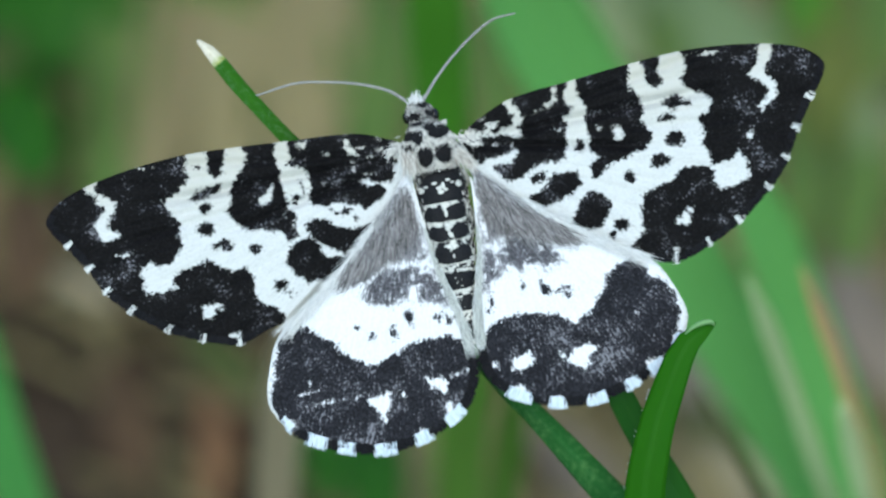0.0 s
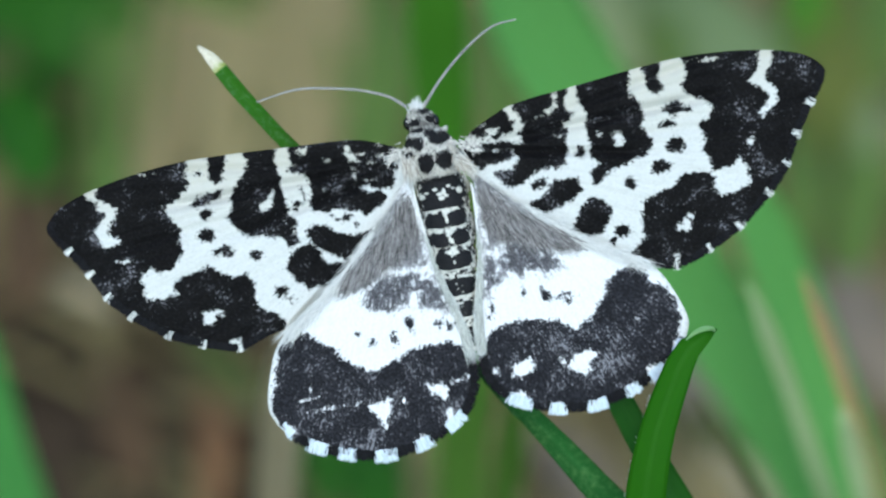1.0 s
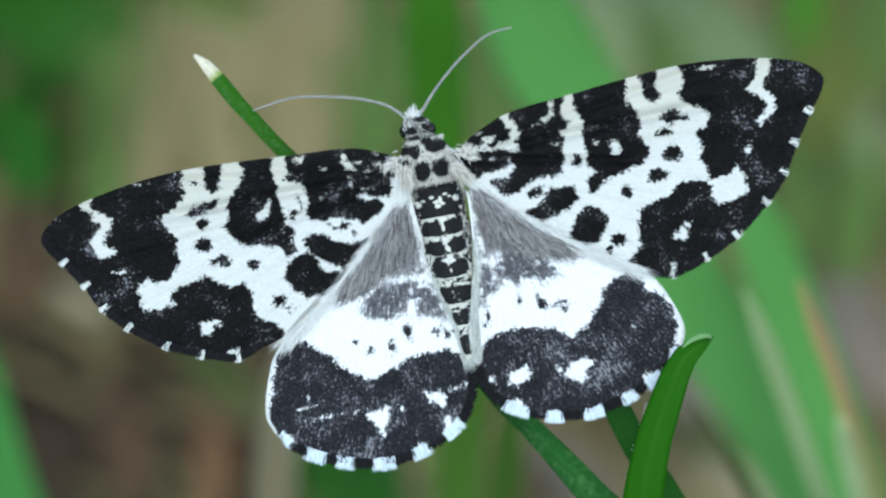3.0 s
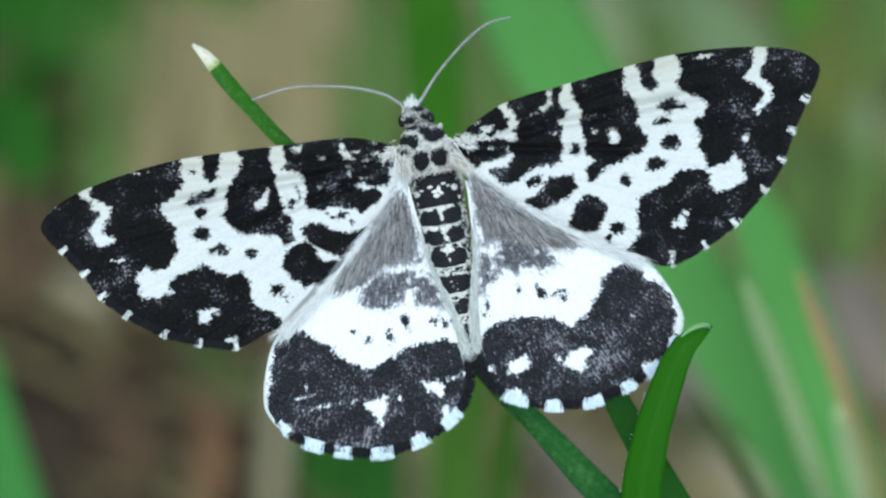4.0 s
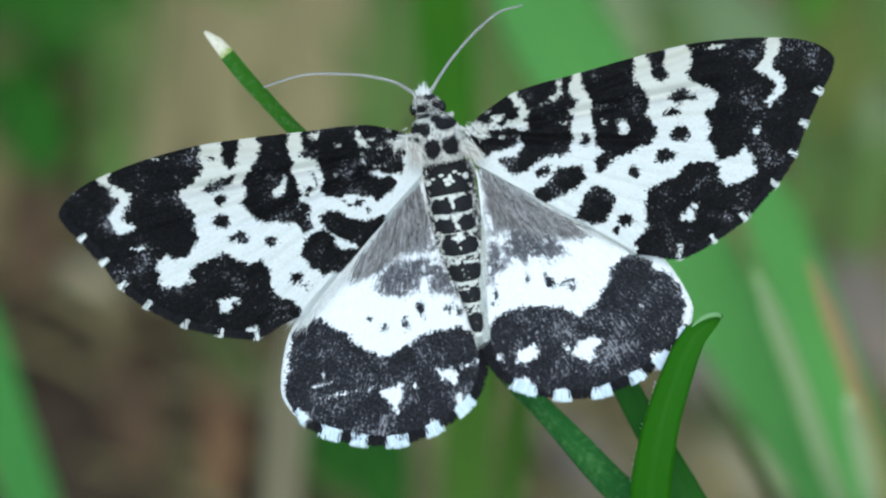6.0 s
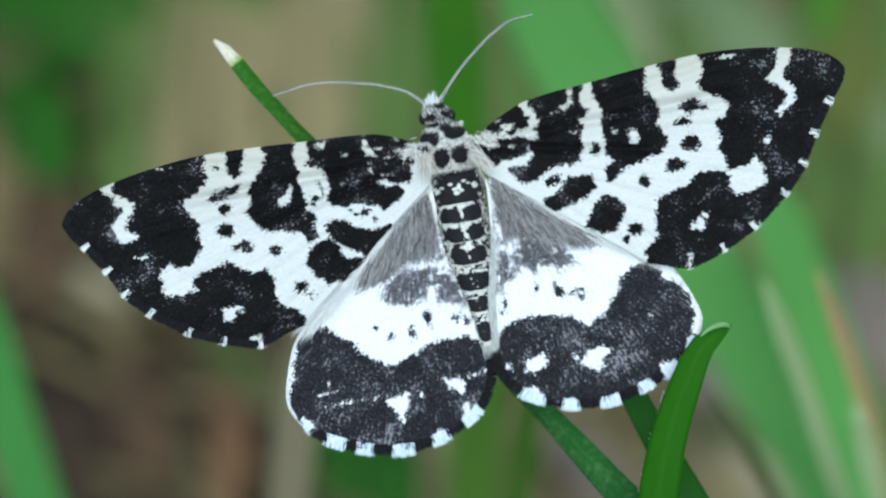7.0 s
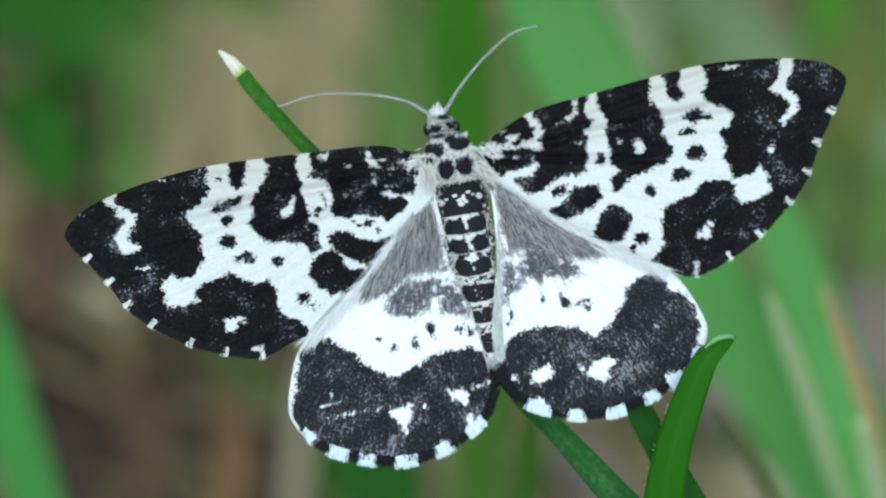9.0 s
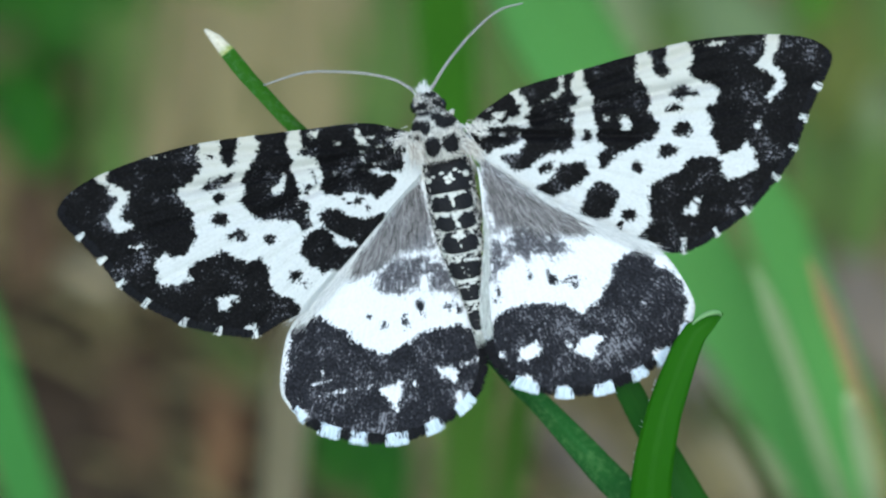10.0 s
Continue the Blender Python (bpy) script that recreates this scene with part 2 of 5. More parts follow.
def inside(p, poly):
    """Signed distance of the points to a polygon's edge, positive inside."""
    poly = np.asarray(poly, float)
    best = np.full(len(p), 9.0)
    odd = np.zeros(len(p), bool)
    for a, b in zip(poly, np.roll(poly, -1, 0)):
        e = b - a
        k = np.clip(((p - a) @ e) / max(e @ e, 1e-9), 0, 1)
        best = np.minimum(best, np.linalg.norm(p - a - k[:, None] * e, axis=1))
        cross = (a[1] > p[:, 1]) != (b[1] > p[:, 1])
        at = a[0] + (p[:, 1] - a[1]) / (e[1] if abs(e[1]) > 1e-9 else 1e-9) * e[0]
        odd ^= cross & (p[:, 0] < at)
    return np.where(odd, best, -best)


def pattern(p, blacks, whites, dots, pale_dots=()):
    """The black pattern of a wing: patches, gaps in them, and small dots (x, y, width, height)."""
    d = np.full(len(p), -2.0)
    for poly in blacks:
        d = np.maximum(d, inside(p, poly))
    for poly in whites:
        d = np.minimum(d, -inside(p, poly))
    for x, y, w, h in pale_dots:
        d = np.minimum(d, (np.hypot((p[:, 0] - x) / w, (p[:, 1] - y) / h) - 1) * min(w, h))
    for x, y, w, h in dots:
        d = np.maximum(d, (1 - np.hypot((p[:, 0] - x) / w, (p[:, 1] - y) / h)) * min(w, h))
    return np.clip(d, -1.5, 1.5)


def strands(name, roots, tips, widths, material, parent, lift=0.0, label="", dark=None, droop=0.0, bits=4):
    """Fine hairs as thin tapered ribbons, in mm; lift bows them towards the viewer's side."""
    rng = np.random.default_rng(len(roots))
    verts, faces, darks = [], [], []
    for i, (r, t) in enumerate(zip(np.asarray(roots, float), np.asarray(tips, float))):
        ax = t - r
        side = np.cross(ax, (0, 0, 1.0))
        side = side / (np.linalg.norm(side) + 1e-9)
        turn = rng.uniform(-0.6, 0.6)
        side = side * math.cos(turn) + np.array((0, 0, 1.0)) * math.sin(turn)
        bow = rng.normal(0, 0.06, 3) * np.linalg.norm(ax)
        base = len(verts)
        for k in range(bits + 1):
            f = k / bits
            c = r + ax * f + bow * f * (1 - f) + np.array((0, 0, 4 * lift * f * (1 - f) - droop * f * f))
            w = widths * (1 - 0.85 * f ** 1.5) * 0.5
            verts += [c - side * w, c + side * w]
            if k:
                j = base + 2 * k
                faces.append((j - 2, j - 1, j + 1, j))
        darks += [0.0 if dark is None else dark[i]] * (2 * bits + 2)
    return mesh(name, np.asarray(verts) * MM, faces, material, parent, label, dark=darks)


def tube(name, points, radii, material, parent, label="", sides=8, beads=0, count=60):
    """A round tapering tube along a curve, in mm, closed at both ends."""
    c = spline(np.c_[np.asarray(points, float), radii], count)
    verts, ring = [], []
    for i in range(count):
        t = c[min(i + 1, count - 1), :3] - c[max(i - 1, 0), :3]
        t = t / np.linalg.norm(t)
        u = np.cross(t, (0.3, 0.2, 1.0))
        u = u / np.linalg.norm(u)
        v = np.cross(t, u)
        b = 0.5 + 0.5 * math.cos(i / (count - 1) * beads * 2 * math.pi)
        r = c[i, 3] * (1 + (0.22 * (b - 0.5) if beads else 0)) * (0.35 if i in (0, count - 1) else 1)
        for k in range(sides):
            a = 2 * math.pi * k / sides
            verts.append(c[i, :3] + (u * math.cos(a) + v * math.sin(a)) * r)
            ring.append(1 - b)
    faces = grid_faces(count, sides, 0, True)
    faces += [tuple(range(sides))[::-1], tuple((count - 1) * sides + k for k in range(sides))]
    return mesh(name, np.asarray(verts) * MM, faces, material, parent, label, ring=ring, dark=[0.35] * len(verts))


# ---- ground ----
def ground():
    u = np.linspace(-1, 1, 181)
    line = np.sinh(u * 9.0) / math.sinh(9.0) * 400.0
    X, Y = np.meshgrid(line, line)
    v = []
    for x, y in zip(X.ravel(), Y.ravel() + 0.05):
        h = noise.noise(Vector((x * 45, y * 45, 0))) * 0.002 + noise.noise(Vector((x * 160, y * 160, 3))) * 0.0009
        v.append((x, y, h - 0.002 if abs(x) < 3 and abs(y) < 3 else -0.002))
    ob = mesh("ground", v, grid_faces(181, 181), soil_material())
    tagged(ob, "brown crumbly soil under the grass", "ground", kind="structure")


ground()


# ---- grass ----
def blade_mesh(points, widths, fold=0.25, thick=0.10, count=70, twist=0.0, cols=9, groove=0.02):
    """A grass blade along a curve of spot() places (a, b, d); widths in mm; folded along its midrib."""
    c = spline(np.c_[np.asarray([spot(*p) / MM for p in points]), widths], count)
    verts, flow, along = [], [], []
    run = 0.0
    for layer in (0, 1):
        run = 0.0
        for i in range(count):
            p = c[i, :3]
            t = c[min(i + 1, count - 1), :3] - c[max(i - 1, 0), :3]
            t = t / np.linalg.norm(t)
            if i:
                run += np.linalg.norm(p - c[i - 1, :3])
            side = np.cross(t, np.asarray(BACK))
            side = side / np.linalg.norm(side)
            up = np.cross(side, t)
            a = radians(twist) * i / count
            side, up = side * math.cos(a) + up * math.sin(a), up * math.cos(a) - side * math.sin(a)
            w = max(c[i, 3], 0.02)
            for j in range(cols):
                s = -1 + 2 * j / (cols - 1)
                rise = fold * w * 0.5 * abs(s) ** 1.3 - (groove * w if j == cols // 2 else 0)
                edge = thick * (1 - 0.8 * abs(s) ** 3) * (0.5 if layer == 0 else -0.5)
                verts.append(p + side * s * w * 0.5 + up * (rise + edge))
                flow.append((s * w * 0.5, run, layer))
                along.append(run)
    n = count * cols
    top = grid_faces(count, cols)
    faces = [f[::-1] for f in top] + [tuple(i + n for i in f) for f in top]
    for i in range(count - 1):
        a, b = i * cols, (i + 1) * cols
        faces.append((a, b, b + n, a + n))
        a, b = i * cols + cols - 1, (i + 1) * cols + cols - 1
        faces.append((b, a, a + n, b + n))
    faces.append(tuple(range(cols)) + tuple(range(n + cols - 1, n - 1, -1)))
    e = (count - 1) * cols
    faces.append(tuple(range(e + cols - 1, e - 1, -1)) + tuple(range(n + e, n + e + cols)))
    return np.asarray(verts) * MM, faces, dict(flow=flow, along=along)


def grass_blade(points, widths, material, label, group="", name="grass_blade", tip_cut=0.0, midrib=None, **shape):
    widths = list(widths)[:len(points)] + [widths[-1]] * (len(points) - len(widths))
    v, f, at = blade_mesh(points, widths, **shape)
    origin = v[-1].copy()
    run, flow = np.asarray(at["along"]), np.asarray(at["flow"])
    if tip_cut:   # the dead tip is a part of its own
        dead = [q for q in f if run[list(q)].mean() < tip_cut]
        f = [q for q in f if run[list(q)].mean() >= tip_cut]
    ob = mesh(name, v - origin, f, material, **at)
    ob.location = origin
    if tip_cut:
        used = sorted({i for q in dead for i in q})
        back = {i: k for k, i in enumerate(used)}
        mesh("dry_tip", v[used] - origin, [tuple(back[i] for i in q) for q in dead], M_TIP, ob, "bleached dry tip", along=run[used], flow=flow[used])
    cols = shape.get("cols", 9)
    if midrib is not None:
        mid, run_mid, fl = [], [], []
        n = len(v) // 2 // cols
        for i in range(2, n - 1):
            c, side = v[i * cols + cols // 2], v[i * cols + cols - 1] - v[i * cols]
            up = c - v[n * cols + i * cols + cols // 2]
            up = up / (np.linalg.norm(up) + 1e-12)
            for k, h in ((-0.035, 0.0), (0.0, 0.022), (0.035, 0.0)):
                mid.append(c + side * k + up * (h * np.linalg.norm(side) + 0.000004) - origin)
                run_mid.append(run[i * cols])
                fl.append((k, run[i * cols], 0))
        mesh("midrib", mid, [q[::-1] for q in grid_faces(len(mid) // 3, 3)], midrib, ob, along=run_mid, flow=fl)
    return tagged(ob, label, "grass blade", group)


def tip_material():
    n = Nodes("dead_tip")
    fine = n.noise(n.coords(), 5200.0, 3.0)
    col = n.mix(fine, (0.42, 0.37, 0.24), (0.80, 0.78, 0.68))
    col = n.mix(n.step(n.math("ADD", n.attr("along"), n.math("MULTIPLY", fine, 0.6)), 1.35, 1.75), col, (0.30, 0.36, 0.10))
    n.bump(fine, 0.6, 0.0001)
    return n.done(col, 0.7, 0.2)


M_TIP = tip_material()
M_CURL = leaf_material("curled_leaf", (0.28, 0.52, 0.20), (0.5, 0.68, 0.42), 0.4, None, 0.4)
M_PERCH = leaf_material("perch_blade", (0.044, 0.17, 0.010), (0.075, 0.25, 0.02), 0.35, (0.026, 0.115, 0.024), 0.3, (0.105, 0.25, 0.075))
M_FRONT = leaf_material("front_blade", (0.031, 0.150, 0.003), (0.046, 0.20, 0.006), 0.2, None, 0.35)
# darker green: the shade behind the moth is put into this colour
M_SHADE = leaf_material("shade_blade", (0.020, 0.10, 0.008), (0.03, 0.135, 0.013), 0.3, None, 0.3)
M_BROAD = leaf_material("broad_blade", (0.165, 0.43, 0.105), (0.21, 0.50, 0.14), 0.5)
M_SIDE = leaf_material("side_blade", (0.10, 0.33, 0.075), (0.13, 0.38, 0.10), 0.5)
M_GREEN = leaf_material("green_blade", (0.085, 0.265, 0.015), (0.115, 0.32, 0.03), 0.5)
M_VIVID = leaf_material("vivid_blade", (0.105, 0.315, 0.025), (0.14, 0.37, 0.045), 0.5)
M_LIME = leaf_material("lime_blade", (0.15, 0.31, 0.045), (0.19, 0.36, 0.07), 0.5)
M_DEEP = leaf_material("deep_blade", (0.028, 0.11, 0.008), (0.04, 0.135, 0.012), 0.5)
M_OLIVE = leaf_material("olive_blade", (0.115, 0.185, 0.04), (0.15, 0.225, 0.06), 0.5)
M_TAN = dry_material("tan_straw", (0.27, 0.22, 0.100), (0.33, 0.275, 0.135))
M_ORANGE = dry_material("rusty_straw", (0.66, 0.46, 0.20), (0.70, 0.52, 0.26))
M_RUST = dry_material("rust_leaf", (0.23, 0.122, 0.055), (0.265, 0.145, 0.068))
M_STRAW = dry_material("straw", (0.29, 0.235, 0.105), (0.37, 0.30, 0.145))
M_GREY = dry_material("grey_leaf", (0.27, 0.215, 0.155), (0.31, 0.25, 0.19))
M_RUSTY = leaf_material("rusty_olive_blade", (0.14, 0.165, 0.035), (0.18, 0.19, 0.05), 0.5)
M_REED = leaf_material("reed_blade", (0.46, 0.58, 0.29), (0.54, 0.64, 0.36), 0.5)
M_LEAF = leaf_material("mid_green_leaf", (0.17, 0.235, 0.105), (0.20, 0.27, 0.125), 0.5)
M_MOSS = leaf_material("moss_blade", (0.075, 0.10, 0.025), (0.1, 0.13, 0.04), 0.5)
M_SAGE = leaf_material("sage_blade", (0.24, 0.29, 0.13), (0.29, 0.33, 0.17), 0.5)
M_BUFF = dry_material("buff_leaf", (0.34, 0.278, 0.125), (0.39, 0.318, 0.150))
M_EARTH = dry_material("earth_leaf", (0.105, 0.064, 0.032), (0.15, 0.092, 0.047))
M_PALE = dry_material("pale_straw", (0.46, 0.39, 0.245), (0.48, 0.41, 0.265))

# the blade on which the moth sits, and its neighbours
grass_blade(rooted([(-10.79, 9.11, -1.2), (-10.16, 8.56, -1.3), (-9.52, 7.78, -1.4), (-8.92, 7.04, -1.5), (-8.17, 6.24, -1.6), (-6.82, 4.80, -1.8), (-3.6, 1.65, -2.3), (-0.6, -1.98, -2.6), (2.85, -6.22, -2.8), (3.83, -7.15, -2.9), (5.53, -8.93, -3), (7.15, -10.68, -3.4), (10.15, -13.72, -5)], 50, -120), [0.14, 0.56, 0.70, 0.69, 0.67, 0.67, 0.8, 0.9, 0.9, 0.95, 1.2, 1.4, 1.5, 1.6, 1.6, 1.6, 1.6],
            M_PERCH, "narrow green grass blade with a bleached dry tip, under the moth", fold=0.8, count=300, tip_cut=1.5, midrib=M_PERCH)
front_blade = grass_blade(rooted([(12.15, -3.42, 1.1), (11.95, -3.55, 1.35), (11.55, -3.75, 1.5), (10.97, -4.2, 1.5), (10.47, -5.1, 1.5), (10.1, -6.12, 1.4), (9.72, -7.22, 1.2), (9.45, -8.18, 1.1), (9.1, -9.93, 0.8), (8.95, -11.47, 0.4), (8.85, -14.72, -0.6)], 6, -130),
            [0.08, 0.35, 0.7, 1.05, 1.28, 1.42, 1.52, 1.58, 1.75, 1.8, 2.0, 2.0, 2.0, 2.0, 2.0],
            M_FRONT, "bright green grass blade with a curled tip beside the moth", fold=0.5, count=220, midrib=M_FRONT)
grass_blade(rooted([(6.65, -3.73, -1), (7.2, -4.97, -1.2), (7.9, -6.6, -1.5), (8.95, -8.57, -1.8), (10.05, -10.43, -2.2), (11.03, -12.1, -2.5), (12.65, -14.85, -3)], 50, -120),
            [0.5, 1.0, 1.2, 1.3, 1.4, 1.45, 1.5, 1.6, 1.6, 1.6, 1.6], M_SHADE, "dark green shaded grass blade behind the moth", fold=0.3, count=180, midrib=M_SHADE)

# its inrolled tip and the bristles on its edge
def blade_details(ob):
    base = np.asarray(ob.location) / MM
    tip = [np.asarray(spot(a, b, d)) / MM - base for a, b, d in [(10.8, -3.9, 1.75), (11.2, -3.58, 1.85), (11.6, -3.4, 1.8), (11.95, -3.38, 1.6), (12.1, -3.52, 1.35)]]
    tube("curled_tip", tip, [0.04, 0.09, 0.12, 0.10, 0.04], M_CURL, ob, "pale inrolled leaf tip", sides=10, count=40)
    rng = np.random.default_rng(77)
    edge = spline([(10.3, -4.4, 1.6), (9.8, -5.22, 1.6), (9.4, -6.08, 1.5), (9.03, -7.12, 1.35), (8.72, -8.18, 1.2), (8.4, -9.72, 0.9), (8.15, -10.97, 0.5)], 200)
    at_ = edge[(rng.random(46) * 199).astype(int)]
    roots = np.asarray([spot(*p) for p in at_]) / MM - base
    tips = np.asarray([spot(a - rng.uniform(0.02, 0.16), b + rng.uniform(0.06, 0.2), d + 0.1) for a, b, d in at_]) / MM - base
    strands("edge_bristles", roots, tips, 0.05, M_RIM, ob, 0.0, "tiny pale bristles", bits=2)


blade_details(front_blade)

BACKGROUND = "blurred grass blades behind the moth"


def far_blade(points, width, material, label, tip=0.4, foot=None, **shape):
    """A blade of the background: seen places (a, b, d) from its top down, then its foot in the soil."""
    a, b, d = points[-1]
    pts = rooted(points, *(foot or (a + (a - points[-2][0]) * 1.2, b - 26)))
    n = len(pts)
    widths = [width * tip] + [width] * (n - 2) + [width * 0.8]
    return grass_blade(pts, widths, material, label, BACKGROUND, count=60, cols=7, midrib=material, **shape)


far_blade([(1.65, 15.53, -74), (4.15, 10.53, -84), (7.4, 5.03, -95), (11.15, -1.48, -106), (14.65, -6.97, -117), (17.15, -11.47, -128)], 7.0, M_BROAD,
          "broad light green grass blade, out of focus", fold=0.15)
far_blade([(13.5, -1.3, -40), (14.3, -3.2, -44), (15.4, -6.1, -50), (16.6, -9.6, -56), (17.4, -11.8, -62)], 1.05, M_REED, "thin pale green grass stem, out of focus", tip=0.1)
far_blade([(15.9, -0.9, -36), (16.7, -3.0, -41), (17.65, -5.6, -47), (18.65, -8.8, -53), (19.4, -11.6, -59)], 0.85, M_ORANGE, "rusty dry grass blade, out of focus", tip=0.1)
far_blade([(12.65, 4.53, -80), (14.4, 0.53, -88), (16.02, -3.48, -96), (17.65, -7.97, -104), (19.02, -12.22, -112)], 4.4, M_BROAD, "light green grass blade, out of focus", fold=0.15)
far_blade([(11.2, -6.3, -40), (12.6, -8.4, -45), (14.2, -11.2, -51)], 0.7, M_MOSS, "thin mossy grass stem, out of focus", tip=0.2)
far_blade([(17.7, -6.97, -40), (18.1, -8.47, -44), (18.77, -11.22, -50)], 1.3, M_REED, "pale green grass stem, out of focus")
far_blade([(-0.35, 16.02, -60), (-0.23, 11.03, -72), (0.03, 6.53, -86), (0.4, 0.53, -104), (0.65, -4.97, -124)], 3.8, M_VIVID, "saturated green grass blade, out of focus")
far_blade([(1.65, -2.98, -52), (1.27, -5.97, -62), (1.02, -8.97, -74), (0.9, -11.47, -84)], 2.9, M_LIME, "yellow-green grass blade below the moth, out of focus")
far_blade([(3.27, -5.97, -70), (3.02, -8.47, -84), (2.65, -11.47, -100)], 2.4, M_LIME, "yellow-green grass blade below the moth, out of focus")
far_blade([(-22.4, 1.0, -80), (-21.2, -3.4, -88), (-19.75, -7.9, -96), (-18.4, -11.9, -104)], 4.2, M_SIDE, "light green grass blade at an angle, out of focus", fold=0.15)
far_blade([(-6.6, -2.98, -62), (-6.97, -6.47, -76), (-7.35, -10.97, -92)], 3.0, M_PALE, "tan dry grass stalk, out of focus")


def low_leaf(points, width, material, label):
    """A leaf lying low over the litter, seen places (a, b) and seen width."""
    pts = []
    for i, (a, b) in enumerate(points):
        x, y, d = root(a, b)
        pts.append((a, b, d + 16 + 4 * math.sin(i * 1.3)))
    k = 1 - pts[0][2] / DIST
    w = width * k
    return grass_blade(pts, [w * 0.5] + [w] * (len(pts) - 2) + [w * 0.6], material, label, "low leaves over the litter", count=30, cols=7,
                       fold=0.2, name="low_leaf", midrib=material)


low_leaf([(-17.6, -1.1), (-16.1, -1.55), (-14.47, -2.48)], 1.0, M_PALE, "pale curled dry leaf, out of focus")
low_leaf([(-21.6, 12.53), (-17.6, 10.4), (-13.6, 9.4)], 5.0, M_DEEP, "dark green low leaf, far out of focus")
low_leaf([(-20.2, 7.4), (-18.6, 5.6), (-17.6, 2.9)], 3.4, M_DEEP, "dark green low leaf, far out of focus")
low_leaf([(-15.85, 9.28), (-15.22, 6.78), (-14.85, 3.52)], 1.6, M_MOSS, "mossy olive low leaf, far out of focus")
low_leaf([(-8.22, 9.53), (-7.85, 6.78), (-8.1, 3.52)], 1.5, M_MOSS, "mossy olive low leaf, far out of focus")
low_leaf([(-11.35, 9.53), (-11.47, 7.28), (-10.97, 4.03)], 1.3, M_TAN, "tan dead leaf, far out of focus")
low_leaf([(-19.85, 9.53), (-19.8, 8.3), (-19.7, 7.2)], 2.6, M_MOSS, "olive low leaf, far out of focus")
low_leaf([(-16.6, 13.03), (-12.1, 11.65), (-7.6, 11.03)], 2.6, M_MOSS, "mossy olive low leaf, far out of focus")
low_leaf([(-13.4, 15.0), (-13.9, 9.0), (-14.9, 1.5)], 3.0, M_OLIVE, "olive low leaf, far out of focus")
low_leaf([(-11.2, 15.5), (-12.0, 9.0), (-12.9, 1.2)], 2.8, M_STRAW, "bleached straw-coloured leaf, far out of focus")
low_leaf([(-14.6, 12.78), (-11.1, 11.03), (-7.85, 9.78)], 2.6, M_OLIVE, "olive low leaf, far out of focus")
low_leaf([(-4.9, 15.5), (-5.5, 9.0), (-6.4, 2.0)], 3.4, M_BUFF, "pinkish straw-coloured low leaf, far out of focus")
low_leaf([(-8.2, 15.5), (-8.7, 9.0), (-9.7, 2.0)], 3.8, M_BUFF, "pinkish tan dead leaf, far out of focus")
low_leaf([(-3.35, 12.53), (-3.05, 8.53), (-2.85, 4.03)], 3.8, M_OLIVE, "olive low leaf, far out of focus")
low_leaf([(1.9, 11.53), (2.45, 7.53), (2.9, 4.53)], 2.4, M_OLIVE, "olive green low leaf, far out of focus")
low_leaf([(7.4, 12.53), (11.15, 10.28), (14.65, 8.03)], 4.0, M_LEAF, "mid green low leaf, far out of focus")
low_leaf([(5.4, 14.5), (6.7, 10.5), (8.2, 7.5)], 3.4, M_SAGE, "grey-green low leaf, far out of focus")
low_leaf([(19.4, 14.0), (19.5, 10.5), (19.2, 7.0)], 2.2, M_OLIVE, "olive low leaf, far out of focus")
low_leaf([(18.9, 8.5), (19.0, 5.5), (18.7, 2.5)], 1.2, M_SAGE, "grey-green low leaf, far out of focus")
low_leaf([(16.4, 13.5), (16.2, 10.5), (16.6, 8.0)], 1.5, M_GREEN, "green low leaf, far out of focus")
low_leaf([(9.15, 11.28), (9.9, 9.28), (10.15, 7.53)], 1.6, M_OLIVE, "olive low leaf, far out of focus")
low_leaf([(17.15, 12.53), (17.4, 8.53), (17.15, 4.53)], 3.0, M_RUSTY, "brownish olive low leaf, far out of focus")
low_leaf([(18.65, 8.53), (18.77, 3.52), (17.9, -0.97)], 2.6, M_OLIVE, "olive green low leaf, far out of focus")
low_leaf([(15.65, 6.03), (16.02, 2.77), (15.65, -0.47)], 2.0, M_OLIVE, "olive low leaf, far out of focus")
low_leaf([(15.4, 12.53), (15.53, 9.53), (15.28, 7.03)], 1.4, M_OLIVE, "olive green low leaf, far out of focus")
low_leaf([(17.4, 0.03), (18.77, -3.48), (20.4, -6.47)], 3.0, M_GREY, "grey-tan dead leaf, far out of focus")
low_leaf([(-18.6, 2.77), (-18.35, 0.28), (-18.6, -2.48)], 2.6, M_EARTH, "brown dead leaf on the soil, far out of focus")
low_leaf([(-11.35, -2.98), (-9.85, -4.97), (-8.1, -6.47)], 1.6, M_MOSS, "olive low leaf by the soil, far out of focus")
low_leaf([(-10.35, -6.22), (-9.97, -8.47), (-10.1, -11.47)], 1.8, M_RUST, "rust-coloured dead leaf on the soil, far out of focus")
low_leaf([(-14.6, -4.97), (-13.85, -7.47), (-13.35, -10.47)], 2.6, M_EARTH, "brown dead leaf on the soil, far out of focus")
low_leaf([(-5.6, -6.97), (-5.22, -8.97), (-5.1, -11.47)], 1.9, M_DEEP, "deep green low leaf, far out of focus")
low_leaf([(-3.0, -7.6), (-2.9, -10.0), (-2.6, -12.6)], 3.0, M_DEEP, "deep green low leaf, far out of focus")
low_leaf([(9.65, -2.98), (12.15, -5.72), (14.4, -8.97)], 3.6, M_GREY, "grey-brown dead leaf, far out of focus")
low_leaf([(10.15, -6.22), (12.15, -8.22), (14.65, -10.72)], 1.3, M_MOSS, "mossy leaning low leaf, far out of focus")
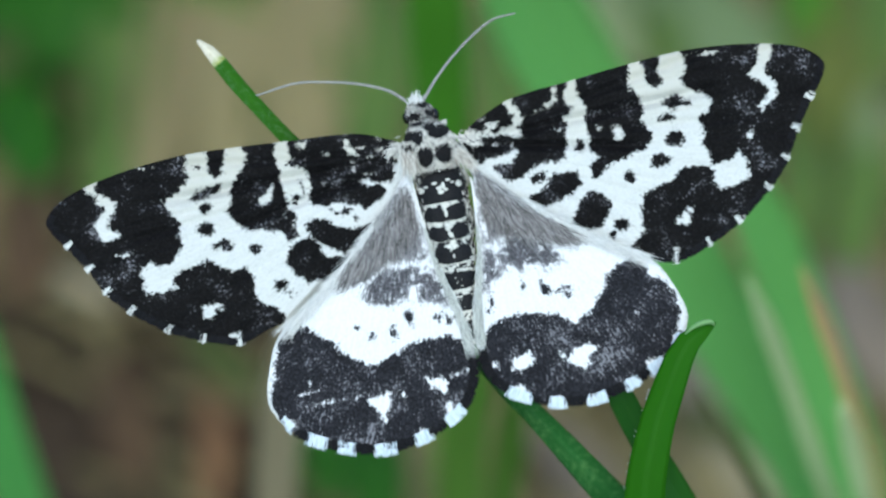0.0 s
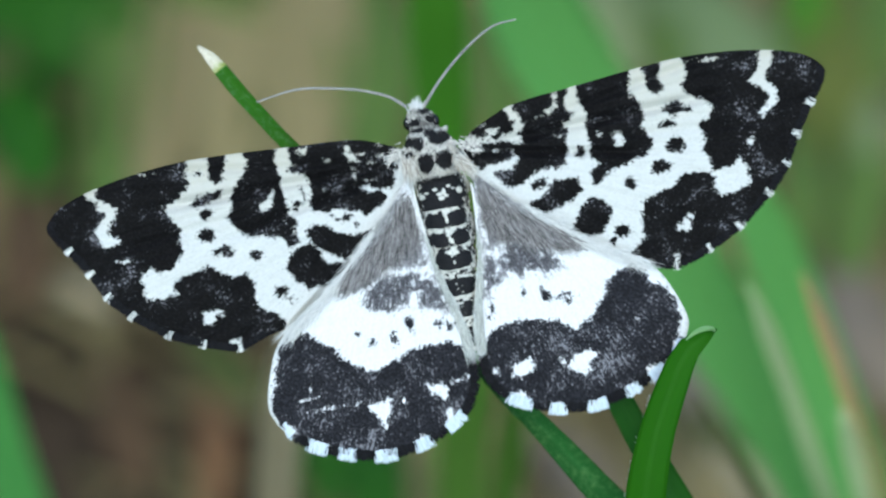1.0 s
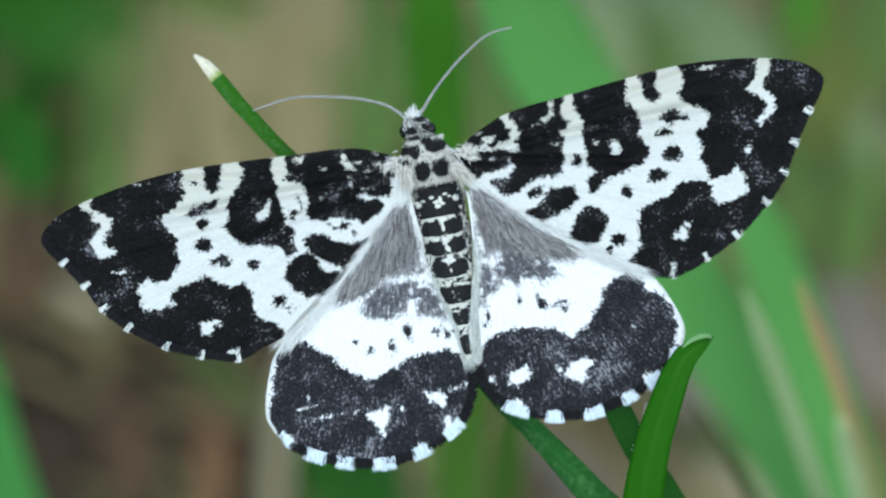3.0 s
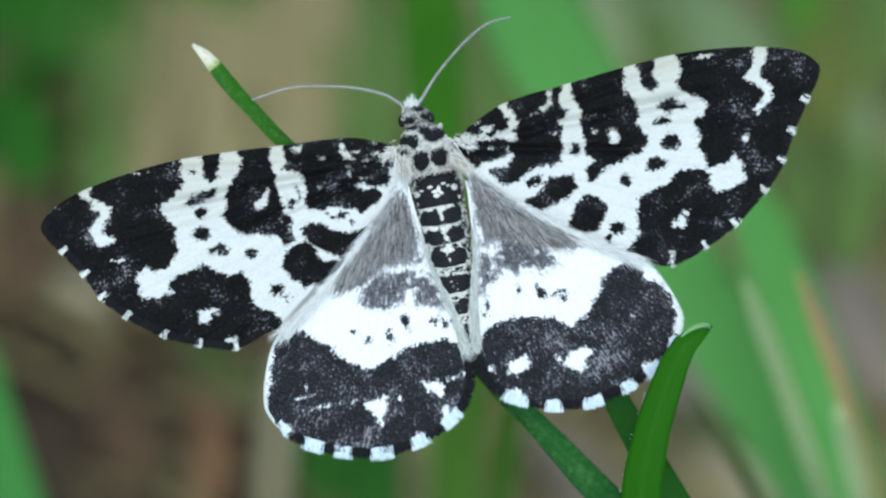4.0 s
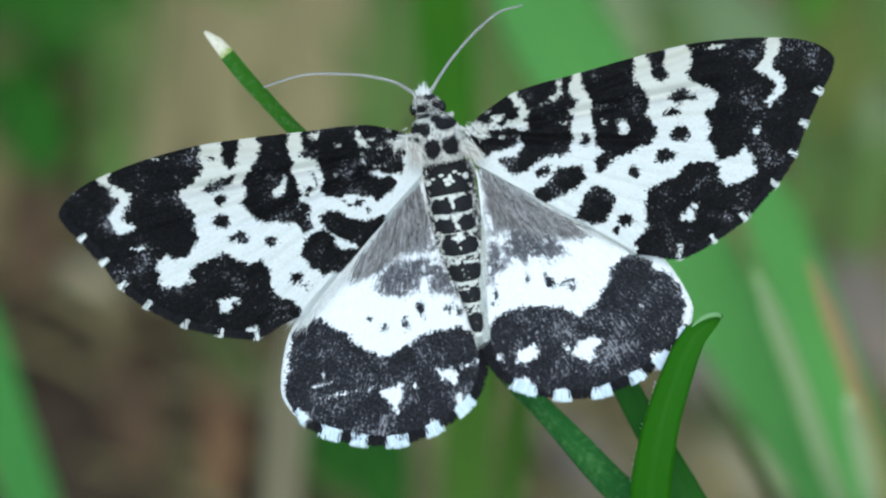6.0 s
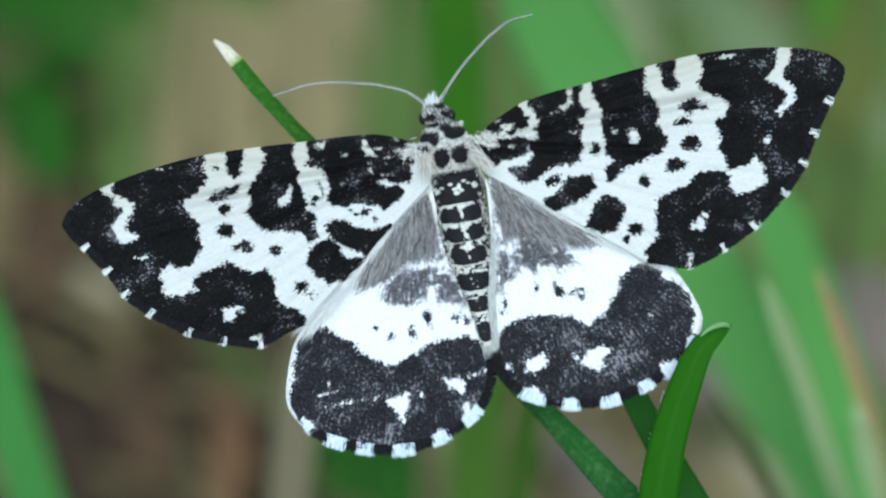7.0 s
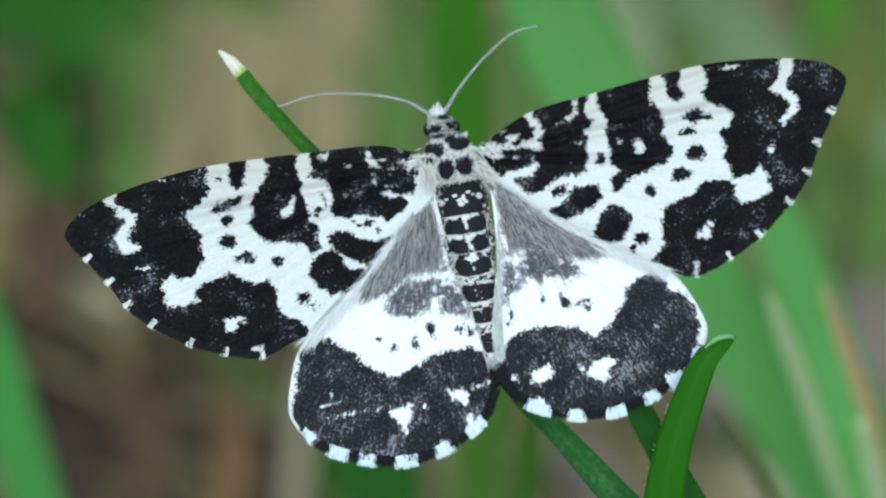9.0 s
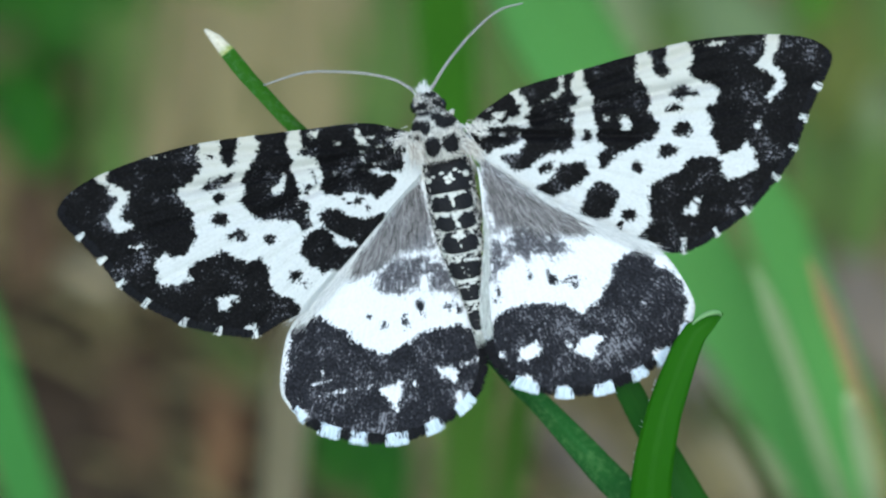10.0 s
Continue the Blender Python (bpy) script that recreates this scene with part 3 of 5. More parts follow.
low_leaf([(11.4, -5.2), (12.9, -8.3), (14.4, -11.8)], 2.2, M_PALE, "pale straw-coloured low leaf, far out of focus")
low_leaf([(10.4, -8.72), (11.4, -9.97), (12.9, -11.97)], 2.0, M_STRAW, "straw-coloured low leaf, far out of focus")
low_leaf([(4.4, -7.97), (6.15, -9.72), (7.4, -11.47)], 2.2, M_GREY, "grey-tan dead leaf, far out of focus")


# ---- dry litter ----
def litter():
    """Flat dead grass over the soil, joined: nobody could count it."""
    rng = random.Random(4)
    verts, faces, flow = [], [], []
    for i in range(1300):
        near = i < 620
        x = rng.uniform(-60, 60) if near else rng.uniform(-400, 400)
        y = rng.uniform(80, 240) if near else rng.uniform(-300, 600)
        if -60 < x < -14 and 60 < y < 148 and rng.random() < 0.93:
            continue
        ang, ln, w = rng.gauss(1.5, 0.7), rng.uniform(15, 70), rng.uniform(1.0, 4.5)
        z0, tilt, bend = rng.uniform(-1.0, 2.5), rng.uniform(-0.02, 0.08), rng.gauss(0, 0.012)
        base = len(verts)
        for k in range(7):
            s = k / 6 * ln
            a = ang + bend * s
            cx, cy, cz = x + math.cos(a) * s, y + math.sin(a) * s, z0 + s * tilt
            wide = w * (1 - 0.8 * (k / 6) ** 2) * 0.5
            for j in (-1, 0, 1):
                verts.append((cx - math.sin(a) * wide * j, cy + math.cos(a) * wide * j, cz + (0.25 * w if j == 0 else 0)))
                flow.append((j * wide, s, 0))
        faces += grid_faces(7, 3, base)
    ob = mesh("dead_grass", np.asarray(verts) * MM, faces, M_TAN, flow=flow)
    tagged(ob, "tan dead grass litter strewn over the soil", "dead grass", kind="stuff")


litter()


def meadow():
    """Grass that goes on round the place, joined."""
    rng = random.Random(9)
    verts, faces, flow = [], [], []
    made = 0
    while made < 9000:
        r = 0.06 + 2.8 * rng.random() ** 1.7
        a = rng.uniform(0, 2 * math.pi)
        x, y = r * math.cos(a) * 1000, (r * math.sin(a) + 0.02) * 1000
        if abs(x) < 105 and -320 < y < 330:
            continue
        made += 1
        h, w = rng.uniform(50, 130), rng.uniform(2.0, 5.0)
        lean, way, face = rng.uniform(0.1, 0.9), rng.uniform(0, 6.28), rng.uniform(0, 3.14)
        if abs(x) < 200 and y < 330:
            way = 0.0 if x > 0 else math.pi
        base = len(verts)
        for k in range(6):
            f = k / 5
            cx = x + math.cos(way) * lean * h * f * f
            cy = y + math.sin(way) * lean * h * f * f
            cz = h * f * (1 - 0.25 * lean * f) - 2
            wide = w * (1 - f ** 2) * 0.5 + 0.03
            for j in (-1, 1):
                verts.append((cx + math.cos(face) * wide * j, cy + math.sin(face) * wide * j, cz))
                flow.append((j * wide, f * h, 0))
        faces += grid_faces(6, 2, base)
    ob = mesh("meadow_grass", np.asarray(verts) * MM, faces, M_GREEN, flow=flow)
    tagged(ob, "green meadow grass growing all round", "grass", kind="stuff")


meadow()

# ---- the moth ----
moth = new("moth")
ex, ey = RIGHT * math.cos(radians(10)) + UP * math.sin(radians(10)), UP * math.cos(radians(10)) - RIGHT * math.sin(radians(10))
at = spot(0.15, 3.525, 0)
moth.matrix_basis = Matrix((((*ex, 0)), (*ey, 0), (*BACK, 0), (0, 0, 0, 1))).transposed()
moth.location = at
tagged(moth, "black and white patterned moth with spread wings on a grass blade", "moth")

HINGE = 0.75   # the wings turn about lines this far from the middle, mm


def mirror_fore(p):
    p = np.asarray(p, float)
    return np.stack([-1.007 * p[..., 0] + 0.0635 * p[..., 1] - 0.426, -0.0465 * p[..., 0] + 0.953 * p[..., 1] - 0.045], -1)


def mirror_hind(p):
    p = np.asarray(p, float)
    return np.stack([-0.997 * p[..., 0] - 0.054 * p[..., 1] - 0.505, -0.050 * p[..., 0] + 1.058 * p[..., 1] + 0.308], -1)


# folds of the forewing: angle from its base (degrees), depth and half width (mm), from and to how far out (mm)
PLEATS = [(10.5, 0.22, 0.20, 2.0, 14.0), (2.3, 0.42, 0.26, 1.0, 13.0), (-10.5, 0.34, 0.20, 0.6, 10.0), (-4.5, 0.16, 0.20, 3.0, 15.0)]
PLEATS += [(a, 0.07, 0.16, 4.0, 21.0) for a in (14, 7, -1.5, -8, -15, -20, -25, -30, -36, -42)]


def pleats(r, th):
    z = np.zeros(len(r))
    for at_, depth, half, r0, r1 in PLEATS:
        gate = np.clip((r - r0) / 1.5, 0, 1) * np.clip((r1 - r) / 3.0, 0, 1)
        z -= depth * gate * np.exp(-((th - radians(at_)) * r / half) ** 2)
    return z


def make_wing(name, lead, trail, place, side, height, material, label, blacks, whites, dots, pale_dots, veil, ragged, cream, s_count, t_count, own=False):
    """One wing: a thin cambered sheet between its leading and trailing edge, with ridged veins."""
    a, b = spline(lead, s_count), spline(trail, s_count)
    t = np.linspace(0, 1, t_count)[None, :, None]
    p = (a[:, None] * (1 - t) + b[:, None] * t).reshape(-1, 2)
    q = place(p)
    dark = pattern(q if own else p, blacks, whites, dots, pale_dots)
    haze = np.full(len(p), -1.0)
    soot = np.full(len(p), -1.0)
    for poly in ragged:
        soot = np.maximum(soot, inside(q if own else p, poly) + 0.05)
    haze = np.maximum(haze, soot)
    for poly in veil:
        haze = np.maximum(haze, inside(q if own else p, poly))
    base = np.asarray(lead[0])
    rel = p - base
    r, th = np.hypot(rel[:, 0], rel[:, 1]), np.arctan2(rel[:, 1], np.abs(rel[:, 0]) + 1e-6)
    fade = np.clip(r / 10, 0, 1) ** 1.5
    z = height(p) + fade * ((0.02 if cream else 0.022) * np.cos(th * 34.0 + 0.5 * np.sin(r * 0.4)) ** 3 + (0.008 if cream else 0.005) * np.sin(th * 97.0 + r * 0.3))
    if cream:
        z = z + pleats(r, th)
    hinge_x = HINGE * side - 0.35
    v = np.c_[q[:, 0] - hinge_x, q[:, 1], z]
    n = len(v)
    low = v - np.array((0, 0, 0.05))
    top = grid_faces(s_count, t_count)
    if side > 0:
        top = [f[::-1] for f in top]
    faces = top + [tuple(i + n for i in f[::-1]) for f in top]
    for i in range(s_count - 1):
        for j, flip in ((0, False), (t_count - 1, True)):
            x, y = i * t_count + j, (i + 1) * t_count + j
            faces.append((x, y, y + n, x + n) if flip == (side > 0) else (y, x, x + n, y + n))
    costal = np.clip(1 - np.tile(np.linspace(0, 1, t_count), s_count) * 2.2, 0, 1) if cream else np.zeros(n)
    flow = np.c_[r, th * 10, np.zeros(n)]
    ob = mesh(name, np.vstack([v, low]) * MM, faces, material, moth, label, dark=np.tile(dark, 2),
              veil=np.tile(haze, 2), soot=np.tile(soot, 2), cream=np.tile(costal, 2), flow=np.vstack([flow, flow]))
    ob.location = (hinge_x * MM, 0, 0)
    return ob, hinge_x


def fringe(wing, hinge_x, edge, place, side, height, pales, count, length, seed, material, depth=0.3):
    """The hair-like scales along the outer margin, chequered black and white."""
    rng = np.random.default_rng(seed)
    line = spline(edge, 400)
    u = np.sort(rng.random(count)) * 398
    i = u.astype(int)
    at_ = line[i] + (line[i + 1] - line[i]) * (u - i)[:, None]
    tan = line[np.minimum(i + 3, 399)] - line[np.maximum(i - 3, 0)]
    tan = tan / np.linalg.norm(tan, axis=1)[:, None]
    out = np.stack([tan[:, 1], -tan[:, 0]], -1)
    dark = np.ones(count)
    for x, y, half in pales:
        d = np.hypot(at_[:, 0] - x, at_[:, 1] - y) + rng.normal(0, 0.05, count)
        dark[d < half] = 0
    ln = length * np.where(dark < 0.5, rng.uniform(0.75, 1.2, count), rng.uniform(0.2, 0.8, count)) * np.clip((398 - u) / 30, 0.2, 1)
    start = at_ - out * rng.uniform(depth / 3, depth, (count, 1))
    end = at_ + out * ln[:, None] + tan * rng.normal(0, 0.06, (count, 1))
    z = height(at_)
    a, b = place(start), place(end)
    roots = np.c_[a[:, 0] - hinge_x, a[:, 1], z + 0.012]
    tips = np.c_[b[:, 0] - hinge_x, b[:, 1], z - 0.02 + rng.normal(0, 0.03, count)]
    strands("fringe", roots, tips, 0.085, material, wing, 0.0, "chequered black and white fringe", dark, bits=2)


# forewing, right-hand pattern; the other wing mirrors it
F_LEAD = [(0.71, 0.84), (1.33, 1.49), (2.17, 1.95), (3.21, 2.38), (4.52, 2.6), (5.81, 2.71), (8.4, 2.99), (10.97, 3.19), (13.24, 3.1), (15.22, 2.8), (16.35, 2.46), (17.05, 2.0), (17.3, 1.5)]
F_TRAIL = [(0.71, 0.84), (1.31, -1.04), (2.33, -2.64), (4.05, -4.37), (5.93, -5.26), (7.61, -5.51), (8.88, -5.8), (9.68, -5.87), (10.98, -5.39), (12.37, -4.69), (13.78, -3.6), (14.84, -2.51), (15.57, -1.22), (16.42, 0.1), (17.05, 0.98), (17.3, 1.5)]
F_EDGE = [(8.16, -5.55), (9, -5.85), (9.68, -5.87), (10.98, -5.39), (12.37, -4.69), (13.78, -3.6), (14.84, -2.51), (15.57, -1.22), (16.42, 0.1), (17.05, 0.98), (17.3, 1.5), (17.15, 1.9)]
F_BLACK = []
F_BLACK.append([(1.65, 2.39), (3.09, 2.74), (3.06, 2.14), (3.22, 1.8), (3.46, 1.69), (3.3, 1.38), (3.07, 1.22), (2.82, 1.22), (2.54, 1.06), (2.03, 1.05), (1.75, 1.23), (1.52, 1.34), (1.28, 1.44)])
F_BLACK.append([(3.46, 2.68), (4.9, 2.93), (5.95, 3.15), (5.82, 2.41), (5.66, 2.06), (5.79, 1.79), (6.06, 1.61), (5.88, 1.34), (5.57, 1.29), (5.58, 1.06), (5.67, 0.87), (5.49, 0.57), (5.49, 0.14), (5.53, -0.07), (5.34, -0.29), (5.34, -0.6), (4.9, -0.65), (4.28, -0.56), (3.88, -0.7), (3.58, -0.95), (3.12, -1.12), (2.66, -1.09), (2.33, -0.83), (2.1, -0.38), (2.54, -0.36), (2.92, -0.37), (3.13, -0.16), (3.27, 0.07), (3.22, 0.33), (3.52, 0.48), (3.63, 0.77), (3.56, 1.09), (3.76, 1.51), (3.75, 1.89), (3.52, 2.06), (3.38, 2.26)])
F_BLACK.append([(1.73, 0.8), (2.44, 0.52), (2.91, 0.59), (3.05, 0.36), (3.08, 0.1), (2.74, 0.06), (2.21, -0.05), (1.89, 0.01), (1.77, 0.33)])
# strip along the basal fold: the fold's shadow drawn as black pattern
F_BLACK.append([(1.46, 1.0), (3.01, 0.88), (3.4, 0.66), (2.95, 0.51), (1.71, 0.68)])
F_BLACK.append([(6.4, 3.19), (7.45, 3.38), (8.65, 3.55), (8.7, 2.53), (8.54, 2.05), (9.02, 1.51), (9.1, 0.93), (8.94, 0.58), (9.25, -0.11), (9.25, -0.51), (8.74, -0.83), (7.94, -1.02), (7.28, -1.16), (6.79, -1.5), (6.43, -1.69), (6.34, -1.17), (6.76, -0.81), (6.48, -0.38), (6.52, 0.12), (6.48, 0.76), (6.62, 1.24), (6.53, 1.77), (6.35, 2.18)])
F_BLACK.append([(9.24, 3.45), (10.14, 3.54), (10.13, 2.73), (9.88, 2.45), (10.15, 2.02), (9.83, 1.75), (9.49, 1.98), (9.46, 2.52)])
F_BLACK.append([(11.18, 3.66), (12.08, 3.71), (13.59, 3.65), (14.72, 3.45), (14.45, 2.33), (14.2, 1.94), (13.87, 1.62), (14.44, 1.26), (14.71, 0.81), (14.5, 0.44), (14.01, 0.27), (14.26, -0.05), (14.66, 0.21), (15.07, 0.64), (15.09, 1.07), (14.63, 1.61), (15.01, 2.18), (15.46, 3.32), (16.76, 2.88), (17.96, 1.78), (17.24, -0.12), (15.59, -3), (12.71, -5.67), (9.7, -6.91), (7.47, -5.89), (7.59, -4.89)]
               + [(8.22, -4.37), (8.15, -3.72), (8.36, -3), (8.57, -2.65), (9.2, -2.51), (10.01, -2.27), (10.41, -1.89), (11.21, -1.95), (11.78, -2.28), (11.54, -2.8), (11.89, -3.14), (12.52, -3.12), (13.27, -2.75), (13.26, -2.09), (12.97, -1.6), (12.49, -1.9), (11.74, -1.97), (11.61, -1.41), (11.38, -0.99), (11.59, -0.52), (11.45, 0.14), (11.89, 0.32), (12.21, 0.74), (11.77, 1.23), (11.19, 1.58), (10.96, 1.98), (11.25, 2.46)])
F_BLACK.append([(4.74, -1.22), (5.76, -1.19), (5.8, -1.78), (5.35, -2.21), (4.65, -2.39), (3.9, -2.67), (3.51, -2.4), (3.41, -1.97), (4.04, -1.85), (4.42, -1.54)])
F_BLACK.append([(6.09, -2.17), (6.46, -2.26), (7.03, -2.91), (6.79, -3.38), (6.43, -3.83), (5.91, -3.91), (5.17, -3.5), (5.41, -2.99), (5.65, -2.52)])
F_BLACK.append([(3.68, -1.18), (4.34, -0.99), (4.22, -1.38), (3.81, -1.43)])
F_BLACK.append([(5.79, -0.26), (6.07, 0.15), (6.27, -0.14), (6.11, -0.47)])
F_BLACK.append([(0.79, 0.96), (1.78, 0.79), (2.01, 0.09), (1.61, -0.14), (1.09, 0.33)])
F_BLACK.append([(3.11, 0.73), (3.87, 0.73), (3.78, 0.18), (3.19, 0.19)])
F_WHITE = []
F_WHITE.append([(5.27, 2.76), (5.45, 2.48), (5.35, 2.04), (4.99, 1.72), (4.84, 1.88), (5.16, 2.15)])
F_WHITE.append([(5.31, 2.62), (5.46, 2.59), (5.44, 1.93), (5.25, 1.87)])
F_DOT = [(10.47, 1.07, 0.42, 0.24), (10.07, 0.41, 0.28, 0.16), (10.25, -0.59, 0.4, 0.3), (9.45, -1.41, 0.4, 0.26), (8.02, -1.9, 0.2, 0.22), (7.25, -3.94, 0.36, 0.26), (6.82, -4.25, 0.2, 0.16), (10.95, 0.91, 0.16, 0.1)]
F_PALE = [(7.82, 0.17, 0.26, 0.34), (7.01, 0.44, 0.14, 0.12), (10.16, -4.15, 0.28, 0.34), (10.37, -3.81, 0.2, 0.2), (9.84, -4.22, 0.24, 0.14), (9.44, -5.62, 0.15, 0.3), (9.27, -5.75, 0.2, 0.15), (13.57, -0.95, 0.14, 0.12), (11.02, -5.45, 0.2, 0.14), (16.49, 0.24, 0.12, 0.2), (15.76, -1.05, 0.17, 0.2), (15.04, -2.25, 0.1, 0.18), (14.1, -3.4, 0.18, 0.15), (12.59, -4.61, 0.16, 0.15), (12.32, 2.91, 0.3, 0.06), (2.34, 1.4, 0.23, 0.15), (2.09, 1.14, 0.15, 0.07), (1.85, 1.79, 0.12, 0.07), (4.5, 1.71, 0.12, 0.07), (3.9, 1.61, 0.15, 0.05), (5.14, 0.71, 0.23, 0.07)]
F_FRINGE = [(16.49, 0.24, 0.22), (15.71, -1.04, 0.28), (14.99, -2.24, 0.2), (14.02, -3.44, 0.24), (12.48, -4.64, 0.22), (10.98, -5.41, 0.24), (9.37, -5.87, 0.2)]

# the other forewing is not quite the mirror image
G_BLACK = []
G_BLACK.append([(-14.94, 2.64), (-13.23, 2.71), (-11.24, 2.79), (-11.27, 2.19), (-11.45, 1.89), (-11.2, 1.57), (-11.46, 1.21), (-11.98, 0.89), (-12.55, 0.64), (-12.39, 0.26), (-12.15, -0.09), (-11.92, -0.49), (-12.14, -0.91), (-12.03, -1.43), (-12.31, -1.84), (-12.67, -2.18), (-13.21, -2.19), (-13.54, -1.93), (-13.94, -2.16), (-14.08, -2.39), (-13.87, -2.63), (-14.07, -2.9), (-13.93, -3.28), (-13.04, -3.39), (-12.56, -3.27), (-12.69, -2.84), (-12.22, -2.52), (-11.61, -2.47), (-11.02, -2.3), (-10.47, -2.67), (-10.12, -2.99), (-9.4, -2.91), (-9.11, -3.32), (-9.25, -3.95)]
               + [(-9.11, -4.44), (-8.65, -4.72), (-8.15, -5.21), (-8.15, -6.18), (-9.31, -6.74), (-11.16, -7.17), (-12.8, -6.37), (-14.6, -5.04), (-16.13, -3.63), (-17.57, -1.73), (-18.54, -0.03), (-18.69, 1.26), (-17.22, 2.4), (-15.93, 2.81), (-15.89, 2.04), (-15.91, 1.61), (-15.49, 1.39), (-15.43, 1.04), (-15.09, 0.81), (-15.4, 0.48), (-15.74, 0.11), (-15.54, -0.33), (-15.44, -0.63), (-15.05, -0.7), (-14.63, -0.49), (-14.95, -0.26), (-15.16, -0.04), (-14.9, 0.29), (-14.71, 0.66), (-14.48, 0.98), (-14.97, 1.19), (-15.04, 1.38), (-15.34, 1.56), (-15.37, 1.82), (-15.01, 2.14)])
G_BLACK.append([(-8.7, 2.8), (-7.22, 2.8), (-7.35, 1.68), (-7.24, 1.15), (-7.27, 0.52), (-7.21, 0), (-7.11, -0.42), (-7.31, -0.87), (-6.97, -1.26), (-6.99, -1.94), (-7.27, -2.07), (-7.64, -1.6), (-8.36, -1.37), (-9.1, -1.21), (-9.53, -0.78), (-9.8, -0.3), (-9.52, 0.16), (-9.58, 0.55), (-9.26, 0.92), (-8.82, 1.5), (-8.56, 1.81)])
G_BLACK.append([(-10.31, 2.88), (-9.4, 2.83), (-9.47, 2.18), (-9.8, 1.73), (-9.72, 1.33), (-10.07, 1.22), (-10.2, 1.49), (-10.29, 1.81)])
G_BLACK.append([(-11.39, 0.49), (-10.98, 0.79), (-10.46, 0.88), (-9.83, 0.97), (-10.03, 0.68), (-10.57, 0.52), (-11.1, 0.38)])
G_BLACK.append([(-6.71, 2.59), (-5.27, 2.85), (-3.99, 2.62), (-4.18, 1.84), (-4.03, 1.23), (-3.96, 1.09), (-4.12, 0.61), (-4.24, 0.38), (-3.93, 0.12), (-3.54, -0.3), (-2.99, -0.35), (-2.72, -0.65), (-3.11, -0.99), (-3.66, -1.25), (-3.98, -1.04), (-4.37, -0.97), (-4.73, -0.7), (-5.2, -0.75), (-5.87, -0.81), (-6.14, -0.61), (-5.97, -0.08), (-5.93, 0.3), (-6.02, 0.64), (-6.12, 0.91), (-6.28, 1.15), (-6.85, 1.25), (-6.51, 1.46), (-6.63, 1.79)])
G_BLACK.append([(-3.84, 2.64), (-2.85, 2.22), (-1.79, 1.57), (-2.21, 1.24), (-2.43, 0.82), (-2.06, 0.63), (-2.27, 0.18), (-2.41, -0.22), (-3.17, -0.19), (-3.52, 0.1), (-3.9, 0.29), (-3.88, 0.67), (-3.89, 0.88), (-3.65, 1.09), (-3.89, 1.49), (-4.04, 1.92)])
G_BLACK.append([(-6.53, -1.38), (-6.0, -1.29), (-5.52, -1.43), (-5.07, -1.76), (-4.48, -2.02), (-3.57, -1.9), (-3.48, -2.55), (-4.28, -3.04), (-4.94, -3.18), (-5.3, -2.78), (-5.72, -2.58), (-6.11, -2.34), (-6.34, -2.04), (-6.49, -1.63)])
G_BLACK.append([(-7.42, -2.54), (-7.0, -2.18), (-6.45, -2.07), (-5.92, -2.42), (-6.02, -2.81), (-5.74, -3.09), (-5.32, -3.16), (-4.68, -3.15), (-4.72, -3.8), (-5.48, -4.1), (-6.3, -3.98), (-6.79, -4.04), (-7.21, -3.67), (-7.39, -3.28), (-7.72, -2.97)])
G_BLACK.append([(-5.24, -0.97), (-4.97, -1.22), (-4.65, -1.1), (-4.35, -1.15), (-4.59, -1.36), (-4.88, -1.41), (-5.09, -1.27)])
G_BLACK.append([(-4.39, 1.24), (-3.39, 1.14), (-3.45, 0.8), (-4.45, 0.9)])
G_BLACK.append([(-4.65, 0.6), (-3.68, 0.36), (-3.38, 0.03), (-4.57, 0.18)])
G_WHITE = []
G_WHITE.append([(-8.39, -0.09), (-7.95, 0.26), (-7.61, 0.63), (-7.58, 0.19), (-7.9, -0.18), (-8.22, -0.25)])
G_WHITE.append([(-2.42, 0.77), (-2.23, 1.12), (-1.89, 1.29), (-2.01, 0.65)])
G_DOT = [(-10.67, -0.02, 0.26, 0.18), (-10.9, -0.92, 0.36, 0.3), (-10.25, -1.7, 0.34, 0.16), (-10.11, -1.92, 0.2, 0.14), (-8.8, -2.13, 0.22, 0.2), (-7.96, -3.95, 0.3, 0.26), (-7.67, -4.33, 0.2, 0.12), (-10.79, 1.85, 0.1, 0.06), (-6.32, 0.21, 0.1, 0.17), (-6.7, -0.23, 0.17, 0.15), (-7.15, -1.01, 0.25, 0.23), (-7.34, -1.41, 0.23, 0.35), (-7.1, -1.78, 0.17, 0.17), (-4.23, -1.6, 0.07, 0.07), (-6.83, -0.48, 0.1, 0.1)]
G_PALE = [(-14.57, -1.42, 0.26, 0.12), (-11.31, -4.53, 0.3, 0.3), (-10.93, -4.39, 0.2, 0.16), (-11.52, -4.31, 0.16, 0.12), (-10.42, -5.8, 0.26, 0.12), (-12.01, -5.8, 0.2, 0.3), (-13.19, 2.2, 0.2, 0.06), (-17.42, -0.48, 0.13, 0.1), (-17, -1.52, 0.13, 0.08), (-15.95, -2.65, 0.15, 0.08), (-14.74, -3.82, 0.15, 0.09), (-13.45, -4.86, 0.15, 0.09), (-6.05, 2.02, 0.2, 0.15), (-5.06, 1.46, 0.1, 0.05), (-2.74, 1.69, 0.12, 0.07), (-2.72, 1.23, 0.17, 0.1), (-3.01, 1.0, 0.1, 0.05), (-3.49, 1.42, 0.12, 0.07), (-5.37, 0.15, 0.07, 0.05), (-3.19, 0.25, 0.23, 0.07)]
K_BLACK = []
